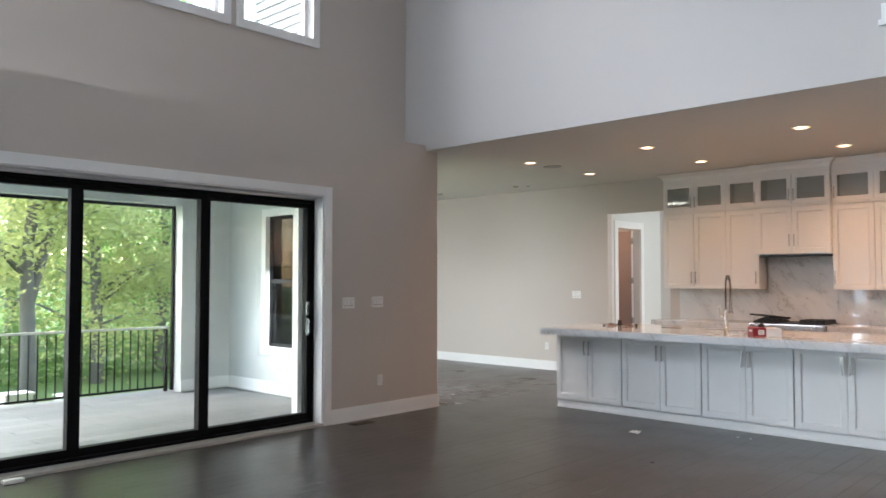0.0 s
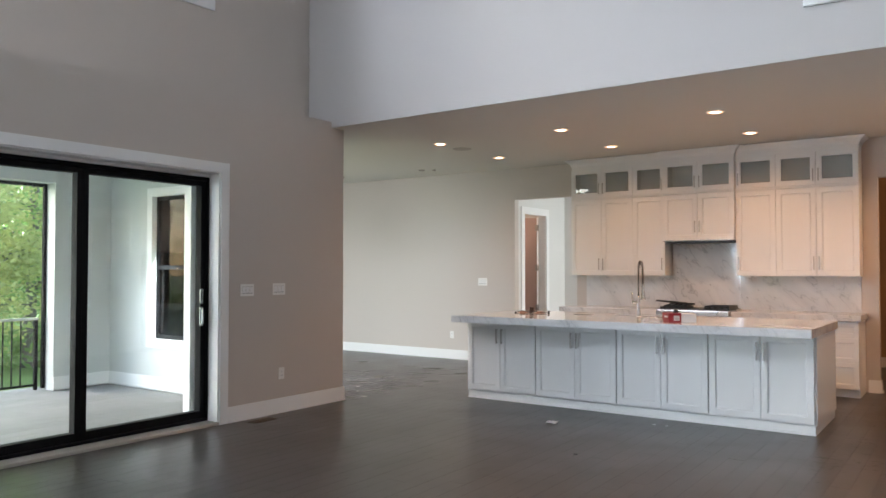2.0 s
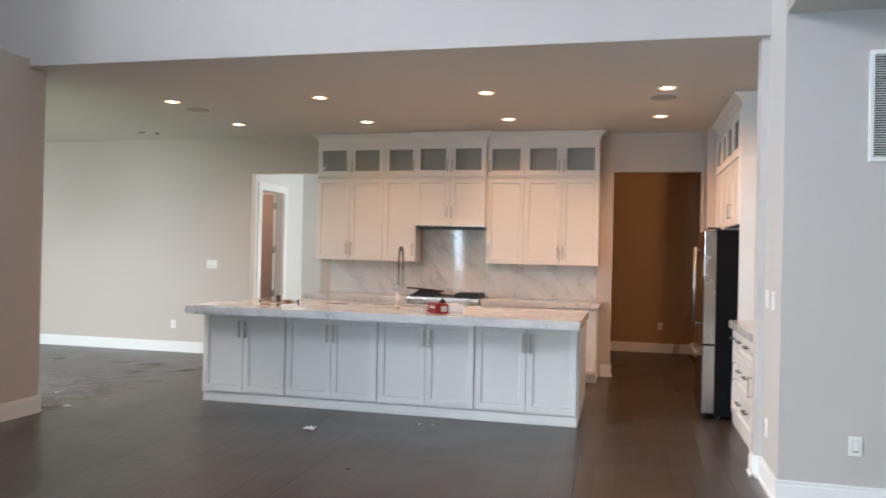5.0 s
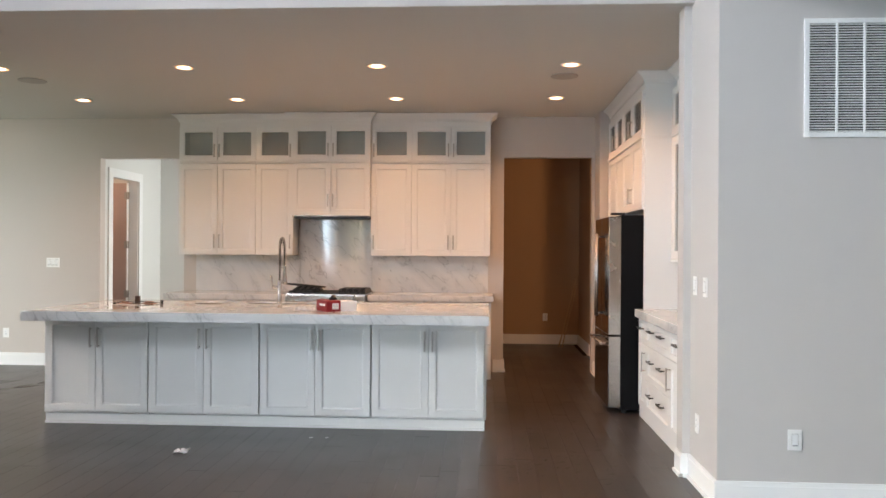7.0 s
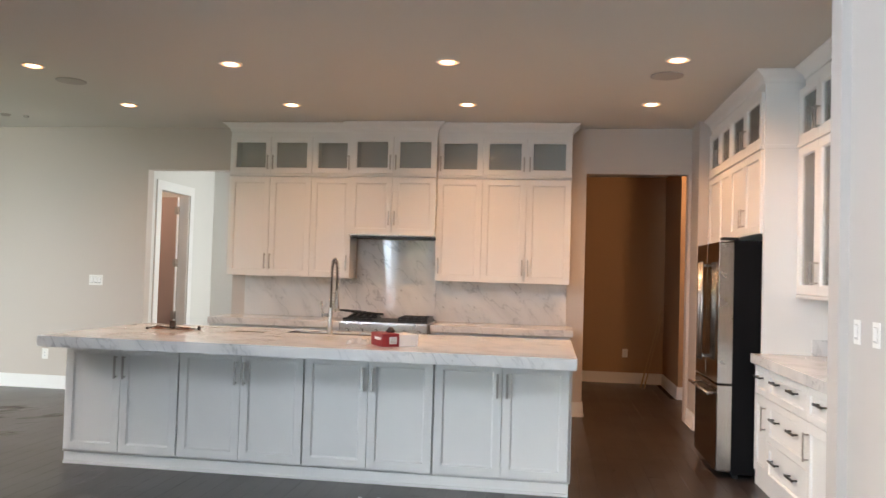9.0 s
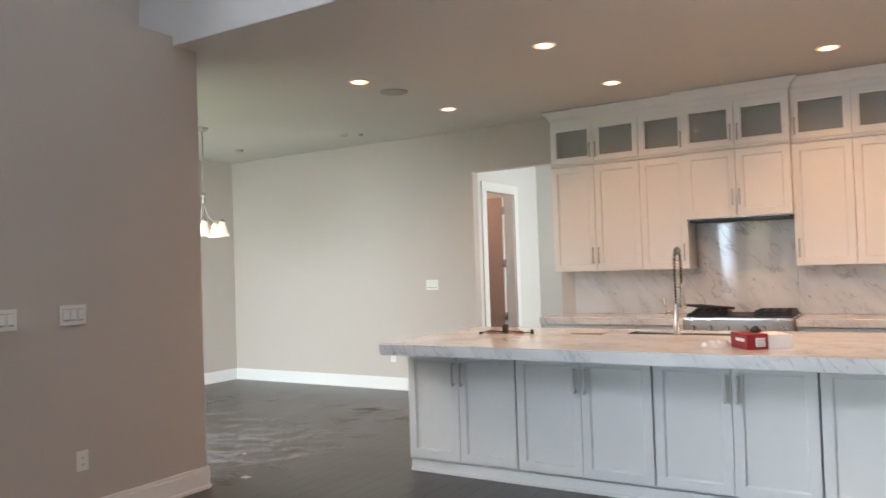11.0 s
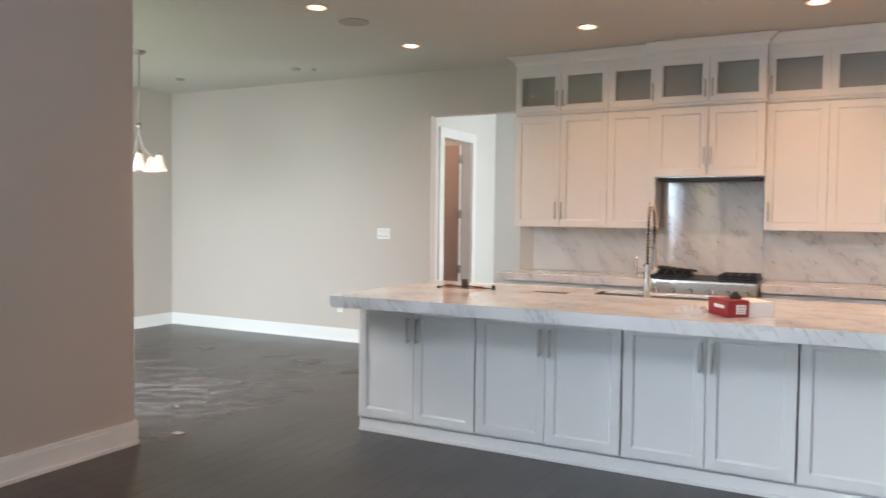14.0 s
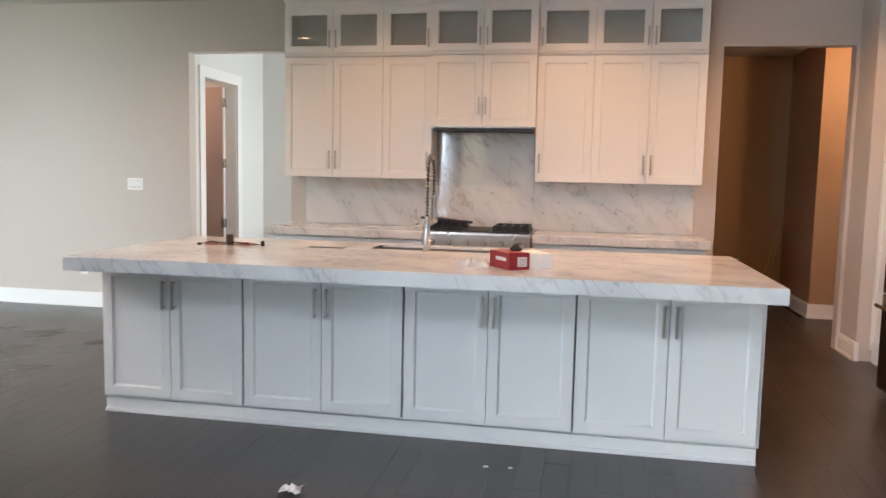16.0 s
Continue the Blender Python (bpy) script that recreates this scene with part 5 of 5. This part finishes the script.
DUSTSHEEN = material("thin_dust_and_sheen", (0.20, 0.195, 0.19), rough=0.8, vary=0.35, scale=14)
DUSTSHEEN.node_tree.nodes["Principled BSDF"].inputs["Alpha"].default_value = 0.34
# spread wider than the dust, to paint in the nook floor's pale sheen
dust("plaster_dust", "thin smears of plaster dust and painted floor sheen beside the wall end", -6.35, -9.2, 6.88, 9.6, 300, 0.17, DUSTSHEEN, 3)
dust("plaster_specks", "pale specks of plaster on the kitchen aisle floor", -1.45, -0.75, 6.6, 8.6, 60, 0.022, DUSTSHEEN, 5)
dust("plaster_specks", "pale specks of plaster beside the island", -1.6, -0.9, 7.3, 6.2, 40, 0.03, DUSTSHEEN, 8)
scrap("dirt_crumb", -3.16, 5.95, 0.03, BLACKP, "small dark crumb on the floor", 2.2, 0.4)
scrap("plaster_crumb", -3.06, 7.44, 0.025, CARD, "tiny white plaster crumb on the floor", 3.2, 0.4)
scrap("plaster_crumb", -2.94, 7.45, 0.02, CARD, "tiny white plaster crumb on the floor", 5.2, 0.4)
scrap("plaster_crumb", -6.9, 7.6, 0.03, CARD, "tiny white plaster crumb on the floor", 6.2, 0.4)
t = thing("loose_cover_plate", (-0.47, 5.98, 0), "white wall-plate cover lying on the floor", "plate")
solid("cover", PLASTIC, (-0.535, -0.405, 5.94, 6.02, 0.0, 0.012), bevel=0.003, parent=t)
solid("opening", BLACKP, (-0.49, -0.445, 5.965, 5.995, 0.0125, 0.0135), parent=t)
tagged(solid("white_offcut", PLASTIC, (-6.36, -6.29, 2.07, 2.21, 0.0, 0.03), bevel=0.004), "short white plastic offcut by the door", "offcut")
scrap("paper_scrap", -3.88, 6.95, 0.10, CARD, "crumpled white paper scrap on the dark floor", 1.3, 0.5)
t = thing("floor_register", (-6.24, 5.45, 0), "brown floor register beside the baseboard", "register")
solid("grille_frame", material("brown_register", (0.10, 0.07, 0.05), rough=0.5), *[(-6.30, -6.18, 5.33 + 0.02 * k, 5.342 + 0.02 * k, 0.0, 0.006) for k in range(14)], (-6.30, -6.294, 5.33, 5.60, 0, 0.006), (-6.186, -6.18, 5.33, 5.60, 0, 0.006), parent=t)
t = thing("leaning_slats", (-0.45, 13.2, 0), "thin pale wood slats leaning in the back hall", "slat")
bm = bmesh.new()
tube(bm, [(-0.62, 13.25, 0.0), (-0.35, 13.35, 1.05)], 0.011, sides=4)
tube(bm, [(-0.58, 13.18, 0.0), (-0.35, 13.30, 0.95)], 0.009, sides=4)
part("slats", bm, material("raw_pine", (0.45, 0.30, 0.16), rough=0.6), t)

# ---- outdoors ----
GRASS = material("lawn", (0.12, 0.19, 0.05), rough=0.9, vary=0.4, scale=0.5, fine=30, bump=0.5)
bm = bmesh.new()
bmesh.ops.create_grid(bm, x_segments=60, y_segments=60, size=0.5)
for v in bm.verts:
    x, y = v.co.x * 400 - 60, v.co.y * 400
    v.co = Vector((x, y, -0.55 - 0.4 * min(1, max(0, (-10.2 - x) / 10)) + (0.3 * noise.noise(Vector((x * 0.05, y * 0.05, 0))) if x < -14 else 0)))
tagged(part("ground", bm, GRASS), "green lawn sloping away from the house", "ground", kind="structure")


def leaf_material(name, base):
    m = material(name, base, rough=0.6, vary=0.35, scale=1.5)
    nt = m.node_tree
    b = nt.nodes["Principled BSDF"]
    b.inputs["Subsurface Weight"].default_value = 0.0
    out = nt.nodes["Material Output"]
    tr, mix = nt.nodes.new("ShaderNodeBsdfTranslucent"), nt.nodes.new("ShaderNodeMixShader")
    tr.inputs[0].default_value = (min(1, base[0] * 2.2), min(1, base[1] * 2.1), base[2] * 2.0, 1)
    mix.inputs[0].default_value = 0.5
    nt.links.new(b.outputs[0], mix.inputs[1])
    nt.links.new(tr.outputs[0], mix.inputs[2])
    nt.links.new(mix.outputs[0], out.inputs["Surface"])
    return m


LEAVES = [leaf_material("fresh_leaves", (0.17, 0.28, 0.09)), leaf_material("yellow_green_leaves", (0.31, 0.34, 0.14)), leaf_material("deep_leaves", (0.12, 0.20, 0.07))]
BARK = material("grey_bark", (0.17, 0.15, 0.135), rough=0.9, vary=0.3, scale=6, fine=30, bump=0.6)
rng = random.Random(7)


def tree(x, y, height, spread, mat, leaves, low=0.25, leaf=0.16, trunk=0.16, fork=False, label="leafy green tree beyond the porch"):
    z = -0.95
    t = thing("tree", (x, y, z), label, "tree", "trees beyond the porch")
    bm = bmesh.new()
    n = 8
    lean = (rng.uniform(-0.3, 0.3), rng.uniform(-0.3, 0.3))
    spine = [Vector((x + lean[0] * (k / n) + rng.uniform(-0.06, 0.06), y + lean[1] * (k / n) + rng.uniform(-0.06, 0.06), z + height * 0.92 * k / n)) for k in range(n + 1)]
    tube(bm, spine, 0.1, sides=9, radii=[trunk * (1 - 0.85 * k / n) + 0.01 for k in range(n + 1)])
    tips = []
    for k in range(34):
        f = rng.uniform(low, 0.97)
        i = min(n - 1, int(f * n))
        p = spine[i].lerp(spine[i + 1], f * n - i)
        a = rng.uniform(0, 2 * math.pi)
        ln = spread * (1.1 - 0.75 * f) * rng.uniform(0.6, 1.1)
        q = p + Vector((math.cos(a) * ln, math.sin(a) * ln, ln * rng.uniform(0.1, 0.6)))
        mid = p.lerp(q, 0.5) + Vector((0, 0, 0.08 * ln))
        tube(bm, [p, mid, q], 0.02, sides=5, radii=[trunk * 0.3 * (1.1 - f), trunk * 0.18 * (1.1 - f), 0.008])
        tips += [(p.lerp(q, 0.45), ln * 0.5), (p.lerp(q, 0.75), ln * 0.5), (q, ln * 0.42)]
    if fork:
        f0 = spine[2]
        limb = [f0 + Vector((-0.05, 0.14, 0.18)) * k + Vector((0, 0.03 * k * k * 0.3, 0.35 * k)) for k in range(9)]
        tube(bm, limb, 0.1, sides=8, radii=[trunk * 0.75 * (1 - 0.1 * k) for k in range(9)])
        tips += [(p, spread * 0.35) for p in limb[4:]]
    part("trunk", bm, BARK, t)
    verts, faces = [], []
    per = leaves // len(tips)
    for c, r in tips:
        for _ in range(per):
            d = Vector((rng.gauss(0, 1), rng.gauss(0, 1), rng.gauss(0, 0.7))) * r * 0.55
            p = c + d
            u = Vector((rng.uniform(-1, 1), rng.uniform(-1, 1), rng.uniform(-0.6, 0.6))).normalized()
            w = u.orthogonal().normalized()
            w = (w + u.cross(w) * rng.uniform(-1, 1)).normalized()
            s = leaf * rng.uniform(0.6, 1.3)
            b = len(verts)
            verts += [p - u * s, p + w * s * 0.55, p + u * s, p - w * s * 0.55]
            faces.append((b, b + 1, b + 2, b + 3))
    me = bpy.data.meshes.new("crown")
    me.from_pydata([v - Vector((x, y, z)) for v in verts], [], faces)
    me.materials.append(mat)
    ob = new("crown", me)
    ob.parent = t
    ob["kind"] = "stuff"
    return t


for x, y, h, s, mi, n, tr in ((-17.5, 7.4, 9, 2.4, 1, 4600, 0.14), (-19, 9.6, 10, 3.0, 0, 5600, 0.15), (-17, 12.0, 8, 2.6, 0, 5000, 0.12), (-22, 5.0, 11, 3.2, 1, 5200, 0.18), (-24, 13.0, 10, 3.0, 2, 3400, 0.2), (-21, 17.5, 10, 3.2, 0, 4800, 0.16), (-27, 8.5, 9, 3.4, 2, 2600, 0.2), (-20, 1.5, 10, 3.0, 0, 4200, 0.18), (-29, 19.0, 10, 3.6, 2, 2600, 0.2), (-24, 23.0, 11, 3.6, 1, 4200, 0.2), (-33, 13.5, 9, 3.6, 2, 2200, 0.2), (-26, -3, 12, 3.6, 2, 3200, 0.2), (-9.5, -16, 6, 2.2, 0, 2200, 0.13)):
    tree(x, y, h, s, LEAVES[mi], n * 4, low=0.12, trunk=tr, leaf=0.065 if x > -23 else 0.10)
tree(-15.2, 5.15, 8.5, 2.2, LEAVES[1], 20000, low=0.3, trunk=0.15, leaf=0.06, fork=True, label="forked grey-barked tree in pale spring leaf")
# undergrowth along the far edge of the lawn
verts, faces = [], []
for _ in range(40000):
    x, y = rng.uniform(-40, -19), rng.uniform(-6, 34)
    if rng.random() < 0.35:
        x = rng.uniform(-22, -18.0)
    hump = 0.8 + 0.9 * noise.noise(Vector((x * 0.35, y * 0.35, 2)))
    if hump < 0.35:
        continue
    p = Vector((x, y, -0.95 + rng.random() * 1.9 * hump))
    u = Vector((rng.uniform(-1, 1), rng.uniform(-1, 1), rng.uniform(-0.6, 0.8))).normalized()
    w = u.orthogonal().normalized()
    s = rng.uniform(0.06, 0.15)
    b = len(verts)
    verts += [p - u * s, p + w * s * 0.5, p + u * s, p - w * s * 0.5]
    faces.append((b, b + 1, b + 2, b + 3))
me = bpy.data.meshes.new("undergrowth")
me.from_pydata(verts, [], faces)
me.materials.append(LEAVES[2])
tagged(new("undergrowth", me), "dense green undergrowth along the wood edge", "bushes", kind="stuff")

for y0, y1, z1 in ((3.60, 3.95, -0.02), (4.32, 4.46, -0.11)):
    t = thing("utility_box", (-11.45, y0, -0.6), "small pale blue-white utility box on the lawn", "box", "boxes on the lawn")
    solid("box_body", PLASTIC, (-11.6, -11.3, y0, y1, -0.62, z1 - 0.03), bevel=0.01, parent=t)
    solid("box_cap", PLASTIC, (-11.62, -11.28, y0 - 0.015, y1 + 0.015, z1 - 0.03, z1), bevel=0.008, parent=t)

# ---- floors, board by board ----
solid("floor", UNDER, (W - 0.08, 4.12, BACK - 0.15, 14.02, -0.12, -0.006), (NX - 0.12, W - 0.08, NS + 0.1, 12.7, -0.12, -0.006), kind="structure", label="dark stained oak plank floor with a satin sheen", category="floor")
floor_ob = bpy.data.objects["floor"]


def board_mesh(length, width, mat):
    bm = bmesh.new()
    box(bm, 0, width, 0, length, -0.012, 0.0)
    top = [e for e in bm.edges if all(v.co.z > -0.001 for v in e.verts)]
    bmesh.ops.bevel(bm, geom=top, offset=0.0007, segments=1, affect="EDGES")
    me = bpy.data.meshes.new("plank")
    bm.to_mesh(me)
    bm.free()
    me.materials.append(mat)
    return me


BWID = 0.127
LENGTHS = (0.9, 1.25, 1.6, 2.0)
near = {ln: board_mesh(ln - 0.0008, BWID - 0.0008, FLOORW) for ln in LENGTHS}
rng = random.Random(11)
joined_v, joined_f, made = [], [], 0


def floor_spans(x):
    """The stretches of y that the floor covers at x."""
    if x < -6.5:
        return [(NS + 0.2, BW)]
    if x < W:
        return [(6.80, 12.58)]
    if x < -3.2:
        return [(2.2, BW + (1.78 if x < -3.72 else 0))]
    if x < JX:
        return [(2.2, 13.62)]
    return [(2.2, JY), (6.80, BW)] if x > KX - 0.13 else [(2.2, JY), (6.80, 12.35)]


x = NX
while x < 2.0:
    for y0, y1 in floor_spans(x + BWID / 2):
        y = y0 - rng.uniform(0, 1.2)
        while y < y1:
            ln = rng.choice(LENGTHS)
            a, b = max(y, y0), min(y + ln, y1)
            whole = a == y and b == y + ln
            if whole and y > 4.0 and y + ln < 9.5 and -6.4 < x < -0.6 and made < 300:
                ob = new("plank", near[ln])
                ob.parent = floor_ob
                ob.location = Vector((x, y, rng.uniform(-0.0004, 0.0004))) - where(floor_ob)
                made += 1
            elif b - a > 0.02:
                k = len(joined_v)
                g, e = 0.0003, 0.0009
                joined_v += [(x + g, a + g, -0.003), (x + BWID - g, a + g, -0.003), (x + BWID - g, b - g, -0.003), (x + g, b - g, -0.003), (x + e, a + e, 0), (x + BWID - e, a + e, 0), (x + BWID - e, b - e, 0), (x + e, b - e, 0)]
                joined_f += [(k + 4, k + 5, k + 6, k + 7), (k, k + 1, k + 5, k + 4), (k + 1, k + 2, k + 6, k + 5), (k + 2, k + 3, k + 7, k + 6), (k + 3, k, k + 4, k + 7)]
            y += ln
    x += BWID
me = bpy.data.meshes.new("planks_far")
me.from_pydata(joined_v, [], joined_f)
me.materials.append(FLOORJ)
ob = new("planks_far", me)
ob.parent = floor_ob
ob["kind"] = "stuff"
solid("floor_south", FLOORJ, (W, 4.0, BACK, 2.2, -0.006, 0.0), (x, 4.0, 2.2, JY, -0.006, 0.0), kind="structure", label="dark oak floor continuing behind", category="floor")
# porch boards
solid("porch_floor", UNDER, (PX0 - 0.25, WX, -2.0, NS, -0.25, -0.032), kind="structure", label="pale grey boarded porch floor", category="floor")
porch_ob = bpy.data.objects["porch_floor"]


def porch_mesh(length):
    bm = bmesh.new()
    box(bm, 0, 0.194, 0, length - 0.005, -0.012, 0.0)
    bmesh.ops.bevel(bm, geom=[e for e in bm.edges if all(v.co.z > -0.001 for v in e.verts)], offset=0.0015, segments=1, affect="EDGES")
    me = bpy.data.meshes.new("porch_plank")
    bm.to_mesh(me)
    bm.free()
    me.materials.append(DECK)
    return me


porch_meshes = {}
i, x = 0, PX0 - 0.25
while x < WX - 0.1:
    y = -2.0 - 0.4 * (i % 3)
    while y < NS - 0.01:
        a, b = max(y, -2.0), min(y + 1.2, NS)
        ln = round(b - a, 3)
        if ln not in porch_meshes:
            porch_meshes[ln] = porch_mesh(ln)
        ob = new("porch_plank", porch_meshes[ln])
        ob.parent = porch_ob
        ob.location = Vector((x, a, -0.02)) - where(porch_ob)
        y += 1.2
    x += 0.2
    i += 1
